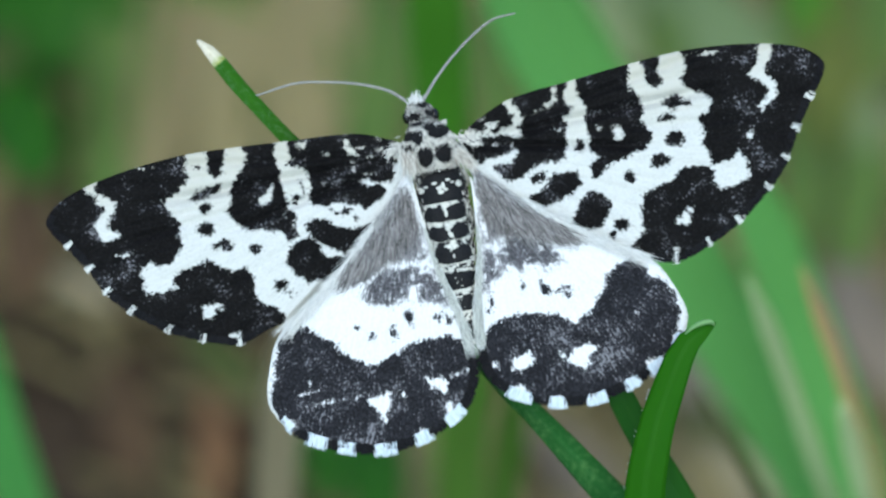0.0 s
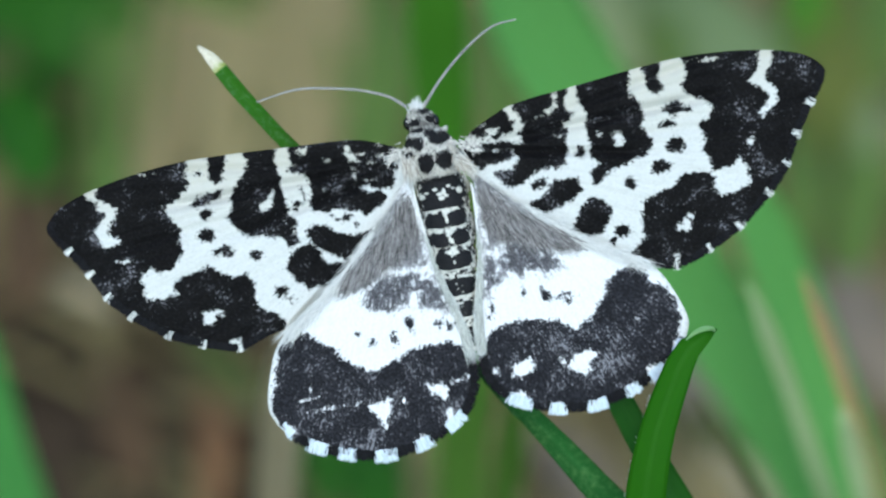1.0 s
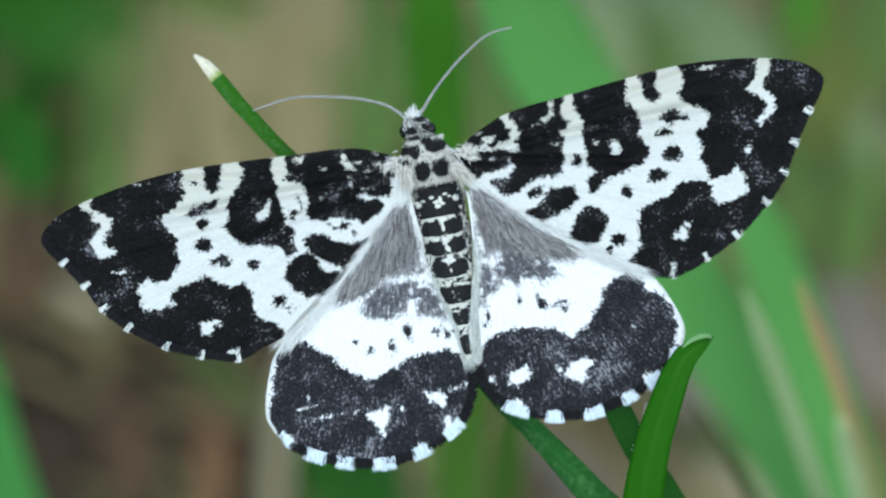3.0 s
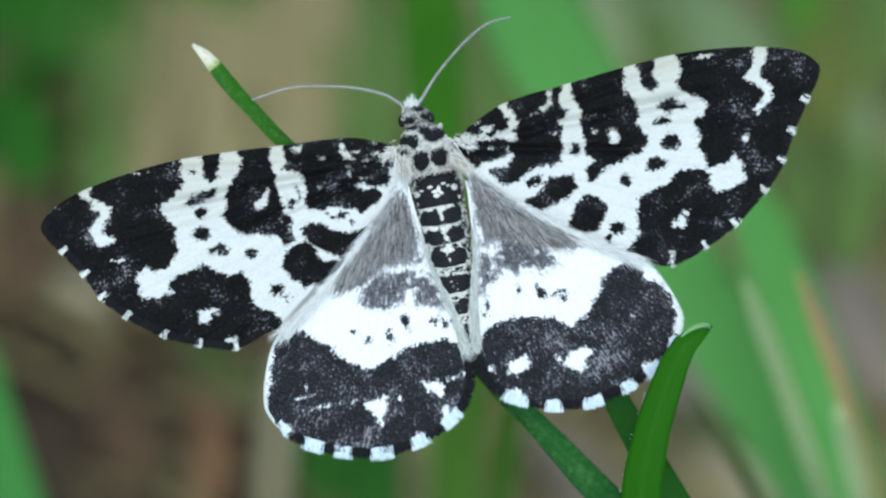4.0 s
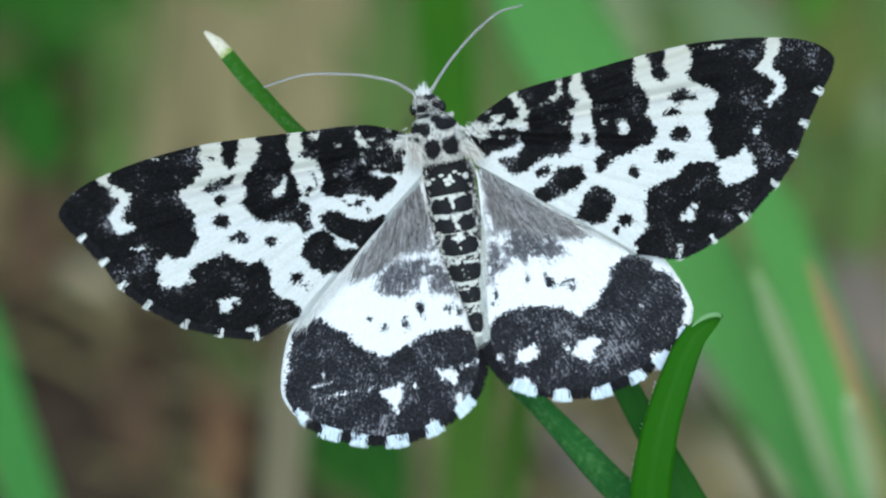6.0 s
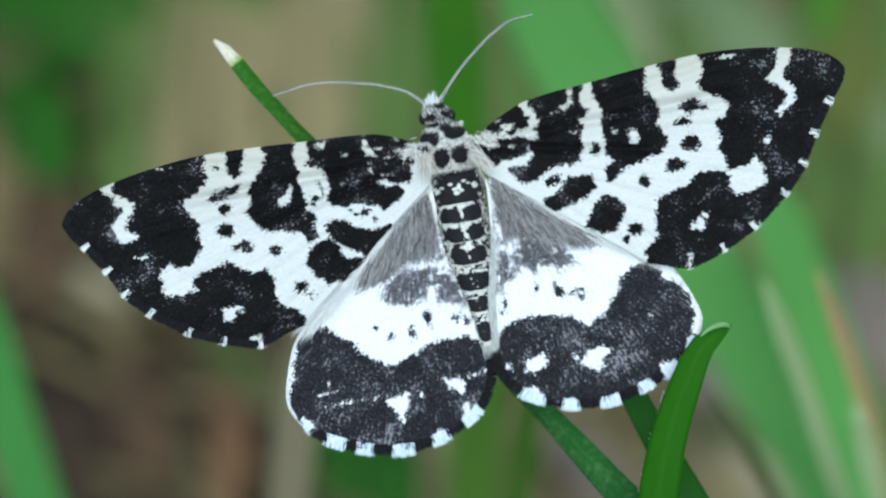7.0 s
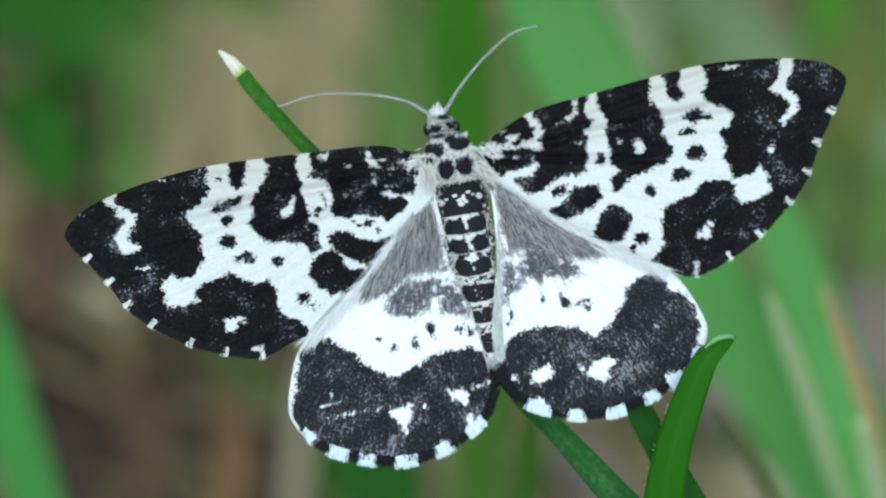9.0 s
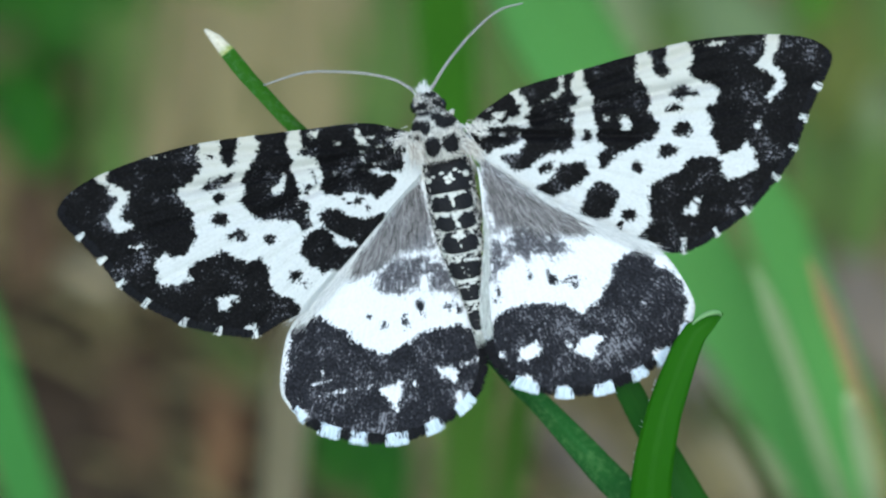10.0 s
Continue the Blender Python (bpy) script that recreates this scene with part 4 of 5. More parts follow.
K_BLACK.append([(-8.86, -7.32), (-8.54, -6.41), (-7.98, -5.95), (-7.2, -5.99), (-6.6, -6.5), (-6.03, -6.86), (-6, -7.27), (-5.41, -7.63), (-4.92, -8.02), (-4.33, -8.12), (-3.88, -7.9), (-3.35, -7.79), (-2.84, -7.47), (-2.07, -7.4), (-1.06, -7.43), (-0.29, -8.12), (0.57, -8.99), (-0.06, -10.4), (-1.86, -11.98), (-4.63, -13.27), (-7.04, -12.59), (-9.81, -10.71), (-9.56, -9.61), (-9.2, -8.53)])
K_WHITE = []
K_WHITE.append([(-5.19, -9.57), (-4.66, -9.46), (-4.18, -9.32), (-4.05, -9.74), (-4.28, -10.29), (-4.52, -10.68), (-4.72, -10.21)])
K_WHITE.append([(-2.44, -9.11), (-1.74, -9.14), (-1.5, -9.38), (-1.67, -9.91), (-1.95, -9.63), (-2.39, -9.5)])
K_DOT = [(-2.69, -6.33, 0.1, 0.2), (-3.47, -6.75, 0.1, 0.2), (-4.45, -6.83, 0.14, 0.14), (-5.06, -6.39, 0.06, 0.06), (-1.41, -6.53, 0.2, 0.12), (-1.01, -6.73, 0.16, 0.14), (-0.7, -6.58, 0.1, 0.06)]
K_PALE = [(-8.75, -10.06, 0.288, 0.22400000000000003), (-7.42, -11.13, 0.288, 0.24), (-6.25, -11.67, 0.22400000000000003, 0.20800000000000002), (-4.66, -12.02, 0.272, 0.22400000000000003), (-3.04, -11.5, 0.22400000000000003, 0.24), (-1.62, -10.63, 0.192, 0.32000000000000006), (-0.98, -9.14, 0.272, 0.096), (-0.63, -9.03, 0.16000000000000003, 0.08000000000000002), (-7.57, -8.82, 0.24, 0.05600000000000001), (-7.45, -8.59, 0.04000000000000001, 0.16000000000000003), (-6.22, -9.36, 0.4, 0.024), (-3.48, -9.67, 0.08000000000000002, 0.16000000000000003)]
K_RAGGED = []
K_RAGGED.append([(-3.7, -4.01), (-4.25, -4.6), (-4.48, -5.25), (-3.89, -5.51), (-3.52, -5.72), (-3.05, -5.39), (-2.73, -5.51), (-2.44, -5.03), (-2.03, -5.06), (-2.05, -5.56), (-1.61, -5.78), (-0.92, -5.94), (-0.94, -5.11), (-1.36, -4.52), (-1.96, -4.25), (-2.4, -4.06), (-2.97, -4.17)])

H_LEAD = [(1.28, -0.23), (2.42, -1.47), (4.60, -3.32), (6.93, -4.86), (7.94, -5.38), (8.61, -6.14), (9.18, -7.41), (9.38, -8.3), (9.17, -9.03)]
H_TRAIL = [(1.28, -0.23), (1.06, -1.33), (0.99, -2.46), (0.87, -3.71), (0.58, -4.93), (0.18, -6.63), (0.06, -8.13), (0.26, -9.18), (0.77, -10.04), (1.68, -10.63), (3.11, -11.16), (4.86, -11.29), (6.46, -10.89), (7.7, -10.34), (8.56, -9.76), (9.17, -9.03)]
H_EDGE = [(0.13, -8.35), (0.26, -9.18), (0.77, -10.04), (1.68, -10.63), (3.11, -11.16), (4.86, -11.29), (6.46, -10.89), (7.7, -10.34), (8.56, -9.76), (9.1, -9.12)]
H_BLACK = []
H_BLACK.append([(0.35, -7.78), (0.88, -7.26), (1.68, -7.05), (2.56, -7.05), (3.66, -7.3), (4.46, -7.82), (5.27, -7.53), (5.63, -6.96), (6.11, -6.41), (6.32, -5.94), (6.89, -5.58), (7.42, -5.42), (7.99, -5.78), (8.03, -6.29), (8.74, -6.74), (9.03, -7.38), (9.12, -8.16), (8.84, -8.92), (9.73, -9.59), (7.91, -11.29), (5.77, -11.93), (3.22, -11.99), (0.57, -11.14), (-0.5, -9.3), (0.04, -8.39)])
H_WHITE = []
H_WHITE.append([(1.28, -8.98), (1.75, -8.81), (2.4, -8.7), (2.37, -9.18), (1.74, -9.55), (1.44, -9.39)])
H_WHITE.append([(4.22, -8.87), (4.93, -8.76), (5.31, -9.06), (4.83, -9.48), (4.61, -10), (4.37, -9.78), (3.92, -9.45)])
H_DOT = [(2.52, -5.88, 0.07, 0.12), (3.43, -6.19, 0.16, 0.16), (3.31, -5.97, 0.08, 0.14), (4.28, -6.26, 0.2, 0.06), (4.39, -6.51, 0.1, 0.09), (1, -6.4, 0.1, 0.2), (0.78, -6.53, 0.07, 0.12)]
H_PALE = [(0.69, -9.03, 0.15600000000000003, 0.1404), (3.69, -9.16, 0.0936, 0.15600000000000003), (7.22, -7.87, 0.0936, 0.15600000000000003), (8.83, -9.22, 0.2028, 0.2964), (7.54, -10.21, 0.2808, 0.26520000000000005), (6.45, -10.94, 0.2028, 0.23399999999999999), (4.86, -11.29, 0.31200000000000006, 0.1872), (3.12, -11.11, 0.2106, 0.23399999999999999), (1.48, -10.31, 0.31200000000000006, 0.21840000000000004), (0.77, -10.04, 0.15600000000000003, 0.15600000000000003)]
H_FRINGE = [(9.35, -8.45, 0.36), (8.98, -9.27, 0.42), (7.72, -10.32, 0.4), (6.51, -10.87, 0.34), (4.86, -11.29, 0.46), (3.08, -11.16, 0.34), (1.5, -10.52, 0.5)]
H_VEIL = []
H_VEIL.append([(1.16, 0.16), (1.79, 0.21), (2.54, -0.77), (3.37, -1.77), (4.21, -2.69), (5.01, -3.37), (5.85, -3.9), (6.53, -4.41), (5.14, -4.43), (4.27, -4.12), (3.43, -3.63), (2.51, -3.59), (1.73, -3.61), (1.2, -4.01), (1.21, -2.62), (1.27, -1.4)])
K_VEIL = []
K_VEIL.append([(-2.04, -0.46), (-3.0, -1.25), (-3.89, -1.99), (-4.77, -2.72), (-5.66, -3.46), (-6.48, -4.21), (-5.51, -4.54), (-4.34, -4.53), (-3.75, -4.3), (-3.73, -3.66), (-3.28, -3.56), (-2.66, -3.95), (-2.1, -3.91), (-1.4, -3.98), (-1.53, -3.02), (-1.66, -2.18), (-1.72, -1.34)])
H_RAGGED = []
H_RAGGED.append([(1.84, -3.99), (1.53, -4.41), (1.71, -4.87), (2.21, -4.88), (2.48, -5.05), (2.92, -4.89), (3.34, -5.2), (3.82, -5.17), (4.37, -4.87), (4.12, -4.45), (3.81, -4.01), (3.43, -4.03), (3.02, -3.67), (2.55, -3.64), (2.16, -3.51)])
H_RAGGED.append([(1.13, -3.98), (0.82, -4.88), (0.68, -5.66), (1.17, -5.55), (1.56, -5.21), (1.57, -4.48), (1.42, -4.03)])


def fore_height(p, dip=2.0):
    r = np.hypot(p[:, 0] - 0.5, p[:, 1] - 1.0)
    z = 0.10 + 0.30 * np.sin(np.clip(r / 17, 0, 1) * 3.0) * 0.6 - 0.02 * np.clip(p[:, 1] - 3.0, 0, 9) ** 1.5
    # the inner margin dips below the hindwing
    (x0, y0), (x1, y1) = [(1.28, -0.23), (7.94, -5.36)]
    k = math.hypot(x1 - x0, y1 - y0)
    u = ((p[:, 0] - x0) * (x1 - x0) + (p[:, 1] - y0) * (y1 - y0)) / k
    under = ((p[:, 0] - x0) * (y1 - y0) - (p[:, 1] - y0) * (x1 - x0)) / k
    return z - np.clip((under - 0.28) / 0.5, 0, 1) * dip * np.clip((8.6 - u) / 1.5, 0, 1)


def hind_height(p):
    r = np.hypot(p[:, 0] - 1.0, p[:, 1] - 0.0)
    return 0.42 + 0.16 * np.sin(np.clip(r / 11, 0, 1) * 3.0) + 0.10 * np.clip((1.6 - p[:, 0]) / 1.5, 0, 1) \
        - 0.30 * np.clip((2.2 - p[:, 0]) / 1.0, 0, 1) * np.clip((p[:, 1] + 6.0) / 3, 0, 1)


FORE, HIND = {}, {}
for side, key in ((1, "a"), (-1, "b")):
    put_f = (lambda p: np.asarray(p, float)) if side > 0 else mirror_fore
    put_h = (lambda p: np.asarray(p, float)) if side > 0 else mirror_hind
    high_f = fore_height if side > 0 else (lambda p: fore_height(p, 0.6))
    marks_f = (F_BLACK, F_WHITE, F_DOT, F_PALE) if side > 0 else (G_BLACK, G_WHITE, G_DOT, G_PALE)
    marks_h = (H_BLACK, H_WHITE, H_DOT, H_PALE) if side > 0 else (K_BLACK, K_WHITE, K_DOT, K_PALE)
    FORE[key], hx = make_wing("forewing", F_LEAD, F_TRAIL, put_f, side, high_f, M_FORE, "black forewing with white bands and spots",
                              *marks_f, [], [], True, 250, 150, side < 0)
    fringe(FORE[key], hx, F_EDGE, put_f, side, high_f, [(x, y, h * (0.46 if side > 0 else 0.38)) for x, y, h in F_FRINGE], 1400, 0.15, 5 + side, M_IVORY)
    HIND[key], hx = make_wing("hindwing", H_LEAD, H_TRAIL, put_h, side, hind_height, M_HIND, "white hindwing with a broad black outer band",
                              *marks_h, H_VEIL if side > 0 else K_VEIL, H_RAGGED if side > 0 else K_RAGGED, False, 190, 150, side < 0)
    fringe(HIND[key], hx, H_EDGE, put_h, side, hind_height, H_FRINGE, 1300, 0.27, 15 + side, M_FRINGE)
    fringe(HIND[key], hx, [(9.17, -9.0), (9.38, -8.3), (9.18, -7.41), (8.61, -6.14), (7.94, -5.38)], put_h, side, hind_height, [(9.0, -7.2, 3.0)], 420, 0.06, 25 + side, M_RIM, 0.06)
    # long soft hairs from the wing base, and the white hairy rims
    rng = np.random.default_rng(40 + side)
    k = 1500
    u = rng.random(k)
    start = spline([(1.3, -0.75), (2.0, -1.5), (3.3, -2.65), (4.8, -3.75)], 100)[(u * 99).astype(int)] + rng.normal(0, 0.12, (k, 2))
    start[:, 1] -= rng.random(k) * 1.7 * (1 - u * 0.9)
    ang = np.radians(rng.normal(-78, 9, k) + 30 * u)
    ln = rng.uniform(0.5, 1.5, k) * (1 - 0.35 * u) * (1.0 if side > 0 else 0.85)
    end = start + np.stack([np.cos(ang), np.sin(ang)], -1) * ln[:, None]
    s, e = put_h(start), put_h(end)
    strands("hair_veil", np.c_[s[:, 0] - hx, s[:, 1], hind_height(start) + 0.04], np.c_[e[:, 0] - hx, e[:, 1], hind_height(end) + 0.05],
            0.03, M_HAIR, HIND[key], 0.04, "long grey hairs")
    k = 900
    u = rng.random(k)
    start = spline([(1.4, -0.6), (2.40, -1.55), (4.58, -3.38), (6.93, -4.92), (7.81, -5.42)], 200)[(u * 199).astype(int)] + rng.normal(0, 0.10, (k, 2)) + np.array((0, -0.12))
    ang = np.radians(rng.normal(-42, 13, k))
    end = start + np.stack([np.cos(ang), np.sin(ang)], -1) * rng.uniform(0.3, 0.8, k)[:, None]
    s, e = put_h(start), put_h(end)
    for inner, stuff, words in ((u < 0.55, M_LEAD, "grey and pale hairs along the leading edge"), (u >= 0.55, M_RIM, "pale hairs along the leading edge")):
        strands("leading_hair", np.c_[s[:, 0] - hx, s[:, 1], hind_height(start) + 0.02][inner], np.c_[e[:, 0] - hx, e[:, 1], hind_height(start) + 0.02][inner],
                0.022, stuff, HIND[key], 0.03, words)
    k = 360
    u = 0.25 + 0.75 * rng.random(k)
    start = spline([(1.6, -0.55), (2.42, -1.42), (4.60, -3.27), (6.93, -4.8), (7.9, -5.3)], 200)[(u * 199).astype(int)] + rng.normal(0, 0.05, (k, 2))
    ang = np.radians(rng.normal(-33, 9, k))
    end = start + np.stack([np.cos(ang), np.sin(ang)], -1) * rng.uniform(0.4, 1.1, k)[:, None]
    s, e = put_h(start), put_h(end)
    strands("edge_hair", np.c_[s[:, 0] - hx, s[:, 1], hind_height(start) + 0.01], np.c_[e[:, 0] - hx, e[:, 1], hind_height(end) + 0.03],
            0.03, M_RIM, HIND[key], 0.05, "fine pale hairs over the leading edge")
    rim = np.asarray([(1.05, -0.64), (1.06, -1.33), (0.99, -2.46), (0.87, -3.71), (0.58, -4.93), (0.18, -6.63), (0.1, -7.79)])
    q = put_h(rim)
    tube("inner_rim", np.c_[q[:, 0] - hx, q[:, 1], hind_height(rim) + 0.05], [0.05, 0.06, 0.06, 0.055, 0.06, 0.06, 0.03], M_WHITE, HIND[key],
         "thin white inner margin", sides=8, count=80)
    k = 800
    u = rng.random(k) ** 0.6
    start = spline(rim[2:], 200)[(u * 199).astype(int)] + rng.normal(0, 0.03, (k, 2)) + np.c_[rng.uniform(-0.03, 0.36, k) * u, np.zeros(k)]
    ang = np.radians(rng.normal(-99, 7, k))
    end = start + np.stack([np.cos(ang), np.sin(ang)], -1) * (rng.uniform(0.3, 0.7, k) + 0.5 * u * (1 - u))[:, None]
    s, e = put_h(start), put_h(end)
    strands("rim_hair", np.c_[s[:, 0] - hx, s[:, 1], hind_height(start) + 0.08], np.c_[e[:, 0] - hx, e[:, 1], hind_height(end) + 0.08],
            0.034, M_INNER, HIND[key], 0.05, "white hairs along the inner margin")


def loft(name, rings, dark, parent, label="", sides=72, per=14):
    """A rounded body part along y: rings of (x, y, half width, half height, z); dark(phi, f, x, y) gives the black marks."""
    c = spline(rings, per * (len(rings) - 1) + 1)
    verts, tone = [], []
    for i, (x, y, w, h, z) in enumerate(c):
        for k in range(sides):
            a = 2 * math.pi * k / sides
            verts.append((x + w * math.sin(a), y, z + h * math.cos(a)))
            phi = (a + math.pi) % (2 * math.pi) - math.pi
            tone.append(dark(phi, i / (len(c) - 1), x + w * math.sin(a), y))
    n = len(c)
    faces = grid_faces(n, sides, 0, True) + [tuple(range(sides))[::-1], tuple((n - 1) * sides + k for k in range(sides))]
    return mesh(name, np.asarray(verts) * MM, faces, M_BODY, parent, label, dark=tone)


# black marks and pale spots on head and thorax: x, y, half width, half height
BODY_BLACK = [(-0.97, 2.41, 0.26, 0.13), (-0.46, 2.87, 0.2, 0.12), (-0.17, 2.47, 0.26, 0.15), (-0.86, 2.03, 0.3, 0.06), (-1.3, 1.57, 0.26, 0.2), (-0.94, 1.44, 0.2, 0.28), (0, 1.57, 0.42, 0.25), (-0.39, 1.84, 0.2, 0.12), (-0.74, 0.56, 0.3, 0.4), (0.05, 0.6, 0.33, 0.38), (-1.65, 1, 0.42, 0.18), (-0.45, -0.38, 0.9, 0.24), (-1.33, -0.32, 0.3, 0.2), (0.56, -0.4, 0.3, 0.3), (-0.69, -1.02, 0.3, 0.2), (0.16, -0.99, 0.28, 0.25), (-1.24, -0.54, 0.2, 0.15)]
BODY_PALE = [(-0.58, -0.69, 0.14, 0.08), (-0.42, -0.92, 0.13, 0.08), (-0.1, -1.02, 0.1, 0.07), (0.2, -0.75, 0.1, 0.06), (-0.95, -0.8, 0.1, 0.06), (0.04, -0.62, 0.14, 0.07), (-0.2, -0.83, 0.1, 0.16), (0.49, -0.85, 0.13, 0.14), (-1.18, -0.93, 0.14, 0.12), (-0.35, -1.11, 0.15, 0.1), (-1.28, -0.79, 0.1, 0.08), (-0.28, 1.01, 0.5, 0.1)]


def marks(phi, f, x, y):
    """Black marks on the pale fur of head and thorax."""
    t = 0.46 if y > 1.9 else 0.26 if y > -0.1 else 0.9
    for bx, by, w, h in BODY_BLACK:
        if ((x - bx) / w) ** 2 + ((y - by) / h) ** 2 < 1.35:
            t = 1.0
    for bx, by, w, h in BODY_PALE:
        t = min(t, 0.08 + 0.42 * (((x - bx) / w) ** 2 + ((y - by) / h) ** 2))
    return 0.55 if abs(phi) > 1.3 else t


# abdomen: seven plates, each with two black marks on pale scales and a pale hind rim
def plate(phi, f, x, y):
    f += 0.12 * phi * phi - 0.02
    wob = noise.noise(Vector((x * 3.1, y * 3.1, 2.0)))
    fine = noise.noise(Vector((x * 9.0, y * 9.0, 7.0)))
    if f > 0.885 + 0.02 * wob:
        return 0.0
    d = (abs(abs(phi + 0.03 + 0.08 * wob) - 0.48) / (0.47 + 0.12 * wob)) ** 2.3 + (abs(f - 0.60 - 0.06 * wob) / (0.30 + 0.07 * fine)) ** 2.3
    if d < 1:
        return 1.05 - 0.35 * d
    if abs(phi) > 0.98:
        return 0.52 + 0.5 * fine
    if f > 0.75:
        return 0.62 + 0.4 * fine
    return (0.34 if abs(phi + 0.03) < 0.12 else 0.43) + 0.45 * wob + 0.25 * fine


def hind_plate(phi, f, x, y):
    fine = noise.noise(Vector((x * 8.0, y * 8.0, 7.0)))
    if f + 0.08 * phi * phi > 0.88:
        return 0.10
    if f < 0.35:
        return 0.52 + 0.6 * fine
    return 0.80 + 0.6 * fine if abs(phi) < 0.25 else 0.95 if abs(phi) < 1.1 else 0.55 + 0.5 * fine


abdomen = new("abdomen")
abdomen.parent = moth
ABDOMEN_RINGS = []
CUTS = [(-0.15, 1.06), (-1.5, 1.11), (-2.4, 1.10), (-3.25, 1.04), (-4.3, 0.90), (-5.55, 0.60), (-6.5, 0.40), (-7.9, 0.2)]
for i, ((y0, r0), (y1, r1)) in enumerate(zip(CUTS, CUTS[1:])):
    m = (r0 + r1) / 2 + 0.05
    z0, z1 = (-0.25 + 0.15 * max(0, j - 2) for j in (i, i + 1))
    x0, x1 = (-0.29 + 0.13 * min(1, max(0, -y - 3.5) / 3.5) for y in (y0, y1))
    loft("abdomen_segment", [(x0, y0 + 0.12, r0 * 0.90, r0 * 0.80, z0), ((x0 + x1) / 2, (y0 + y1) / 2, m, m * 0.9, (z0 + z1) / 2), (x1, y1, r1 * 1.02, r1 * 0.9, z1),
                             (x1, y1 - 0.06, r1 * 0.93, r1 * 0.8, z1)], marks if i == 0 else plate if y1 > -4.5 else hind_plate, abdomen)
    ABDOMEN_RINGS.append((y0, y1, r0, r1, z0, z1))

THORAX = [(-0.38, -0.35, 0.75, 0.7, -0.1), (-0.40, 0.2, 1.12, 1.0, -0.1), (-0.44, 0.9, 1.2, 1.1, -0.08), (-0.50, 1.6, 1.0, 0.95, -0.1), (-0.57, 2.15, 0.62, 0.6, -0.15)]
HEAD = [(-0.58, 2.0, 0.45, 0.4, -0.15), (-0.63, 2.35, 0.64, 0.58, -0.15), (-0.68, 2.75, 0.60, 0.55, -0.18), (-0.72, 3.05, 0.30, 0.3, -0.2)]
thorax = loft("thorax", THORAX, marks, moth, "furry black and pale thorax")
head_ob = loft("head", HEAD, marks, moth, "furry pale and black head")


def ball(name, x, y, z, r, material, parent, label=""):
    bm = bmesh.new()
    bmesh.ops.create_icosphere(bm, subdivisions=3, radius=r * MM)
    bmesh.ops.scale(bm, vec=(0.75, 1.0, 1.0), verts=bm.verts)
    me = bpy.data.meshes.new(name)
    bm.to_mesh(me)
    bm.free()
    me.polygons.foreach_set("use_smooth", [True] * len(me.polygons))
    me.materials.append(material)
    ob = new(name, me)
    ob.parent, ob.location = parent, (x * MM, y * MM, z * MM)
    return tagged(ob, label)


ball("eye", -1.24, 2.40, -0.12, 0.29, M_EYE, head_ob, "glossy black compound eye")
ball("eye", -0.04, 2.34, -0.12, 0.29, M_EYE, head_ob, "glossy black compound eye")


def coat(name, count, seed, zone, length, dark, parent, label, material, width=0.05):
    """Short scales lying backwards over a rounded part; zone gives (x, y, half width, half height, z) at f."""
    rng = np.random.default_rng(seed)
    c = spline(zone, 100)
    f, phi = rng.random(count), rng.uniform(-1.35, 1.35, count)
    g = c[(f * 99).astype(int)]
    n = np.stack([np.sin(phi), np.zeros(count), np.cos(phi)], -1)
    r = np.stack([g[:, 0] + g[:, 2] * np.sin(phi), g[:, 1], g[:, 4] + g[:, 3] * np.cos(phi)], -1)
    t = r + (np.array((0, -1.0, 0)) + n * rng.uniform(0.25, 0.7, (count, 1)) + rng.normal(0, 0.25, (count, 3))) * (length * rng.uniform(0.5, 1.2, (count, 1)))
    j = rng.normal(0, 0.035, (2, count))
    tone = [1.0 if dark(0.0, 0.0, x, y) > 0.5 or w < (0.55 if y > 1.9 else 0.16) else 0.0 for x, y, w in zip(r[:, 0] + j[0], r[:, 1] + j[1], rng.random(count))]
    strands(name, r, t, width, material, parent, 0.01, label, tone, bits=2)


for i, (y0, y1, r0, r1, z0, z1) in enumerate(ABDOMEN_RINGS):
    # a thin coat of loose pale scales, on the flanks
    rng = np.random.default_rng(60 + i)
    k = 150 if i < 4 else 70
    f, phi = rng.random(k), rng.choice((-1, 1), k) * rng.uniform(0.8, 1.4, k)
    rr, zz, yy = r0 + (r1 - r0) * f, z0 + (z1 - z0) * f, y0 + (y1 - y0) * f
    hi = np.stack([-0.29 + 0.13 * np.clip((-yy - 3.5) / 3.5, 0, 1) + rr * 1.04 * np.sin(phi), yy, zz + rr * 0.94 * np.cos(phi)], -1)
    tone = [1.0 if (hind_plate if i > 3 else plate)(a, b, x, y) > 0.7 else float(w < 0.62) for a, b, x, y, w in zip(phi, f, hi[:, 0], hi[:, 1], rng.random(k))]
    strands("scale_coat", hi, hi + np.c_[rng.normal(0, 0.03, k), -rng.uniform(0.08, 0.2, k), rng.uniform(0.0, 0.05, k)], 0.035, M_FUR, abdomen, 0.0, "thin coat of pale and black scales", tone, bits=2)
coat("fur", 4600, 3, THORAX, 0.12, marks, thorax, "pale and black fur", M_FUR, 0.036)
coat("fur", 1800, 4, HEAD, 0.11, marks, head_ob, "pale and black fur", M_FUR, 0.036)

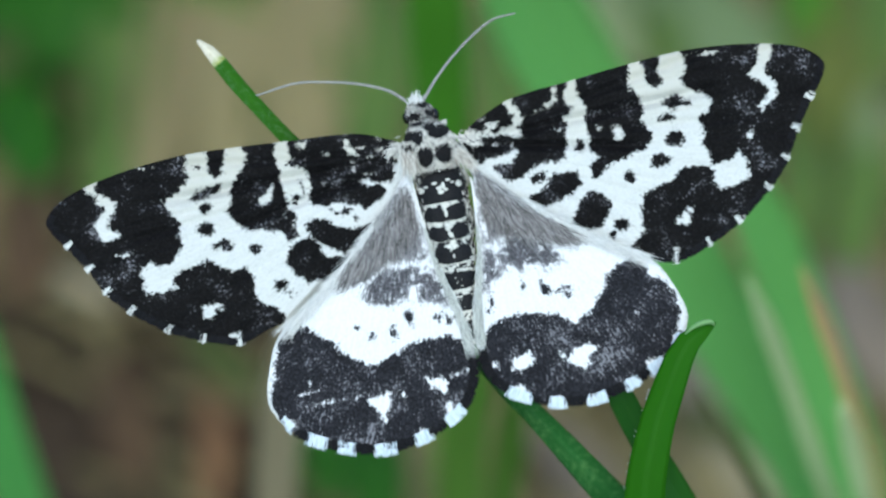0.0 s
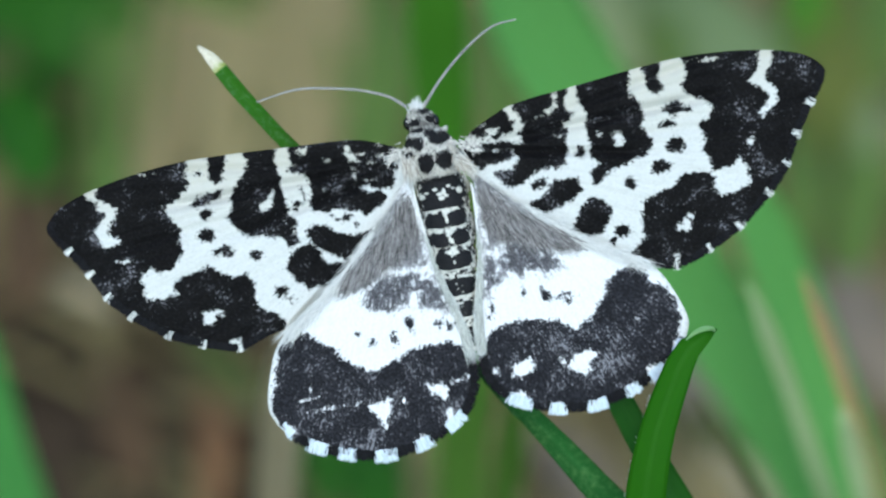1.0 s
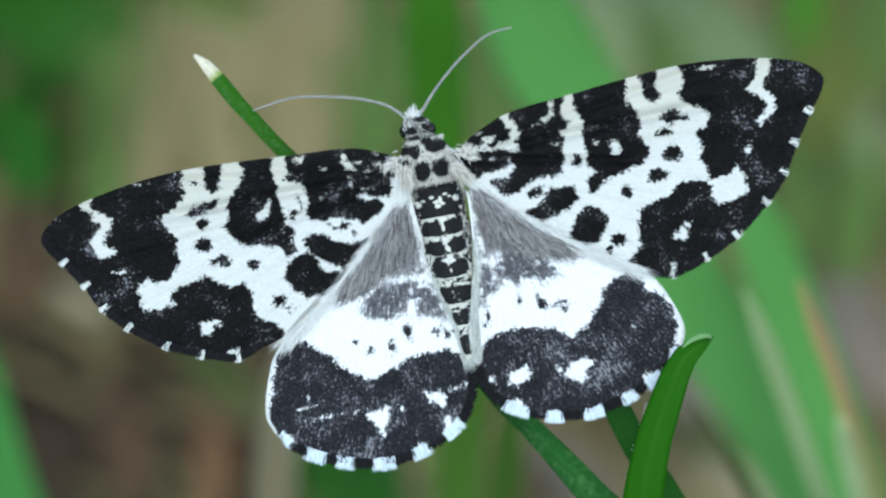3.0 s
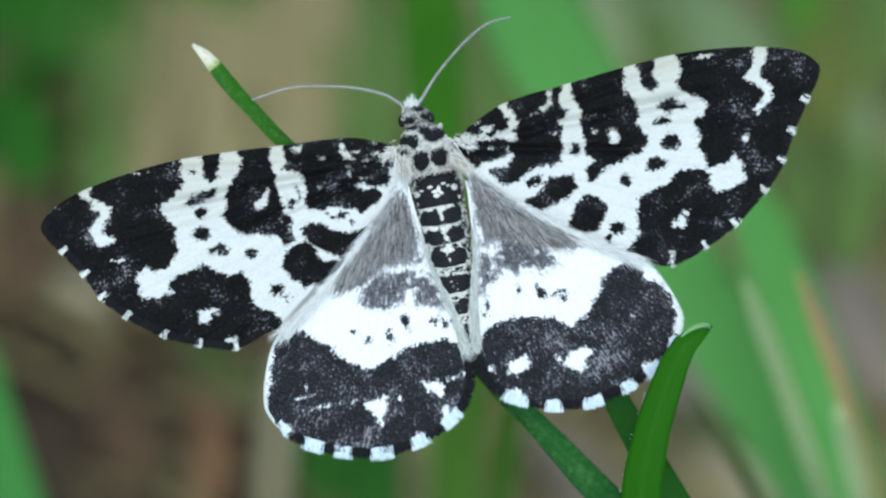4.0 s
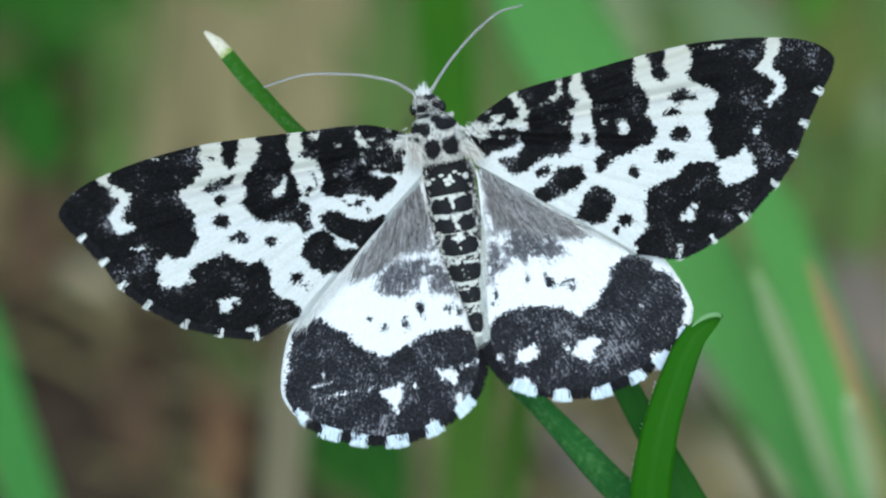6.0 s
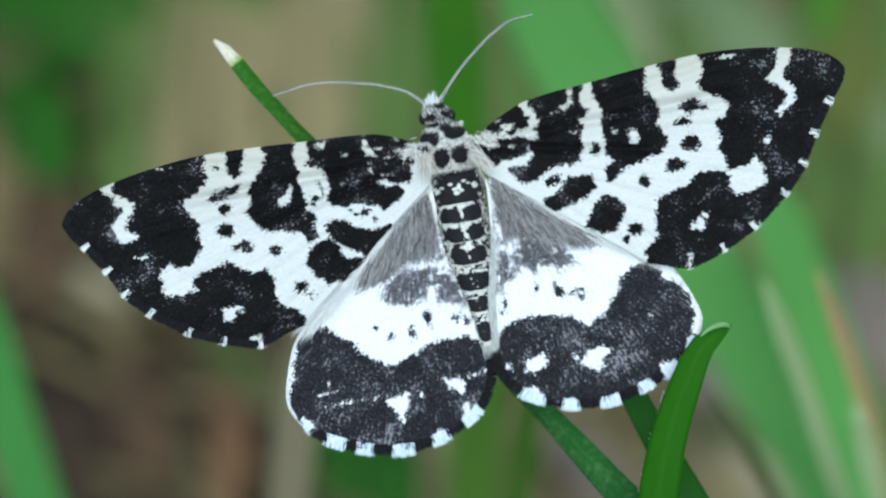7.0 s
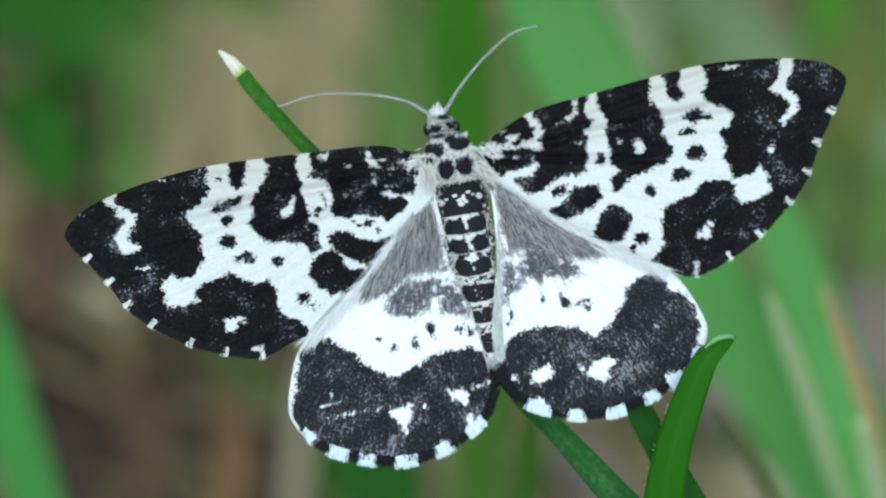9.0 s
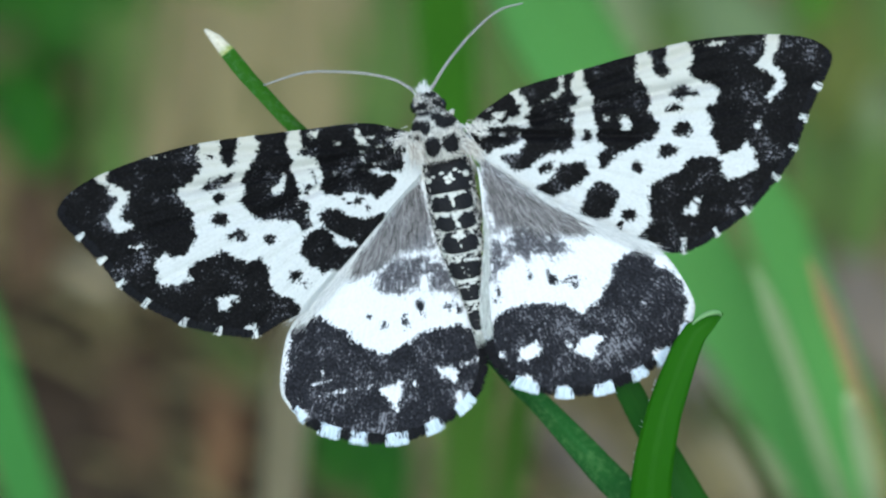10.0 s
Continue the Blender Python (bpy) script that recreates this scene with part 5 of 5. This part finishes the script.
# white crest between the antennae, straw-coloured tufts over the wing bases
rng = np.random.default_rng(8)
k = 30
r = np.c_[rng.normal(-0.72, 0.16, k), rng.normal(2.95, 0.06, k), rng.uniform(-0.1, 0.2, k)]
strands("crest", r, r + np.c_[rng.normal(0, 0.10, k), rng.uniform(0.25, 0.5, k), rng.uniform(0.0, 0.25, k)], 0.11, M_RIM, head_ob, 0.02, "white crest of scales", bits=2)
for px, fan in (([(-1.50, 0.72)], -90), ([(0.80, 0.42)], -62)):
    k = 130
    x, y = px[0]
    r = np.c_[rng.normal(x, 0.16, k), rng.normal(y, 0.12, k), rng.uniform(1.05, 1.35, k)]
    a = np.radians(rng.normal(fan, 10, k))
    ln = rng.uniform(0.4, 1.15, k)
    t = r + np.c_[np.cos(a) * ln, np.sin(a) * ln, rng.uniform(-0.15, 0.15, k)]
    strands("tuft", r, t, 0.04, M_TUFT, thorax, 0.08, "straw-coloured tuft of hair", bits=4)
# pale scaly shoulders
for pts, ang0 in (([(0.47, 1.24), (1.63, 0.88)], 175), ([(-2.37, 0.98), (-1.51, 1.23)], 10)):
    k = 130
    (x0, y0), (x1, y1) = pts
    u = rng.random(k)
    r = np.c_[x0 + (x1 - x0) * u, y0 + (y1 - y0) * u + rng.normal(0, 0.12, k), rng.uniform(0.62, 0.85, k)]
    a = np.radians(rng.normal(-30 if ang0 > 90 else -150, 30, k))
    t = r + np.c_[np.cos(a) * 0.3, np.sin(a) * 0.3, rng.uniform(0, 0.06, k)]
    strands("shoulder", r, t, 0.05, M_FUR, thorax, 0.02, "pale scaly shoulder", (rng.random(k) < 0.2) * 1.0, bits=2)

tube("antenna", [(*p[:2], z) for p, z in zip([(-1.17, 3.15), (-1.88, 3.73), (-3.06, 4.22), (-4.5, 4.56), (-5.9, 4.73), (-7.64, 4.48)], (0.0, 0.1, 0.2, 0.3, 0.4, 0.7))],
     [0.078, 0.068, 0.062, 0.057, 0.052, 0.036], M_ANT, head_ob, "thin grey ringed antenna", beads=84, count=420)
tube("antenna", [(*p[:2], z) for p, z in zip([(-0.4, 3.04), (0.3, 3.86), (1.21, 4.71), (2.23, 5.47), (3.21, 5.98), (4.24, 6.06)], (0.0, 0.1, 0.2, 0.3, 0.5, 1.0))],
     [0.078, 0.068, 0.062, 0.057, 0.052, 0.036], M_ANT, head_ob, "thin grey ringed antenna", beads=84, count=420)

# legs, clasping the blade below
for i, (x, y, kx, ky, fx, fy) in enumerate([(-0.1, 1.7, 0.35, 1.9, -1.6, -0.6), (-0.8, 1.6, -1.5, 1.3, -2.6, -0.3), (0.2, 0.6, 0.9, -0.8, -0.9, -2.6),
                                           (-1.0, 0.6, -2.2, -0.2, -2.4, -1.2), (0.1, -0.2, 0.9, -2.6, 0.1, -3.6), (-0.9, -0.2, -1.4, -1.8, -1.2, -2.7)]):
    tube("leg", [(x, y, -0.8), ((x + kx) / 2, (y + ky) / 2, -0.75), (kx, ky, -0.9), ((kx + fx) / 2, (ky + fy) / 2, -1.6), (fx, fy, -2.25)],
         [0.16, 0.15, 0.11, 0.08, 0.06], M_LEG, moth, "pale grey scaly leg", sides=8, count=30)


# ---- movement ----
# seconds, lift of the wings on either side, percent of the highest
FLAP = [
    (0.0, 0, 0), (1.5, 0, 0), (1.6, 10, 10), (1.7, 20, 25), (1.8, 30, 33), (1.9, 37, 41), (2.0, 43, 49), (2.1, 57, 66), (2.2, 71, 80), (2.3, 86, 92),
    (2.4, 94, 99), (2.5, 82, 91), (2.6, 68, 74), (2.7, 50, 56), (2.8, 33, 38), (2.9, 18, 22), (3.0, 6, 10), (3.2, 0, 0), (4.5, 0, 4), (5.0, 0, 0), (5.3, 8, 20),
    (5.5, 12, 33), (5.8, 16, 31), (6.0, 24, 34), (6.1, 36, 47), (6.2, 51, 60), (6.3, 70, 77), (6.4, 86, 91), (6.5, 94, 99), (6.6, 87, 93), (6.7, 68, 74), (6.8, 50, 56),
    (6.9, 33, 38), (7.0, 18, 24), (7.15, 8, 16), (7.3, 0, 8), (7.5, 3, 15), (8.0, 0, 8), (8.5, 0, 15), (9.0, 0, 17), (9.5, 0, 16), (10.0, 0, 31)]
# each wing's hinge: a point on it across and along (mm), its slant from the body's line and its rise (degrees), and the lift at the peak
HINGES = {
    ("fore", "a"): (-0.32, 0.06, 27.0, 9.7, 48.5), ("fore", "b"): (-0.49, 0.09, -17.1, 8.6, 52.9),
    ("hind", "a"): (2.07, -0.12, -4.3, 1.5, 30.7), ("hind", "b"): (-2.45, 0.18, 4.8, 0.0, 44.8)}


def motions():
    for name, wings in (("fore", FORE), ("hind", HIND)):
        for key, sign, col in (("a", 1, 1), ("b", -1, 2)):
            x, y, slant, rise, lift = HINGES[name, key]
            pin, home = Matrix.Translation((x * MM, y * MM, 0 if name == "fore" else -0.2 * MM)), Matrix.Translation(wings[key].location)
            rows = []
            for row in FLAP:
                f = row[col] / 100   # the hinge leans more the higher the wing goes
                a, b = radians(slant * f ** 2), radians(rise * f ** 3 - (6 * (1 - f) ** 2 if name == "fore" else 0))
                axis = Vector((math.sin(a) * math.cos(b), -math.cos(a) * math.cos(b), math.sin(b)))
                rows.append((row[0], pin @ Matrix.Rotation(sign * radians(lift * f), 4, axis) @ pin.inverted() @ home))
            walk(wings[key], rows)


motions()
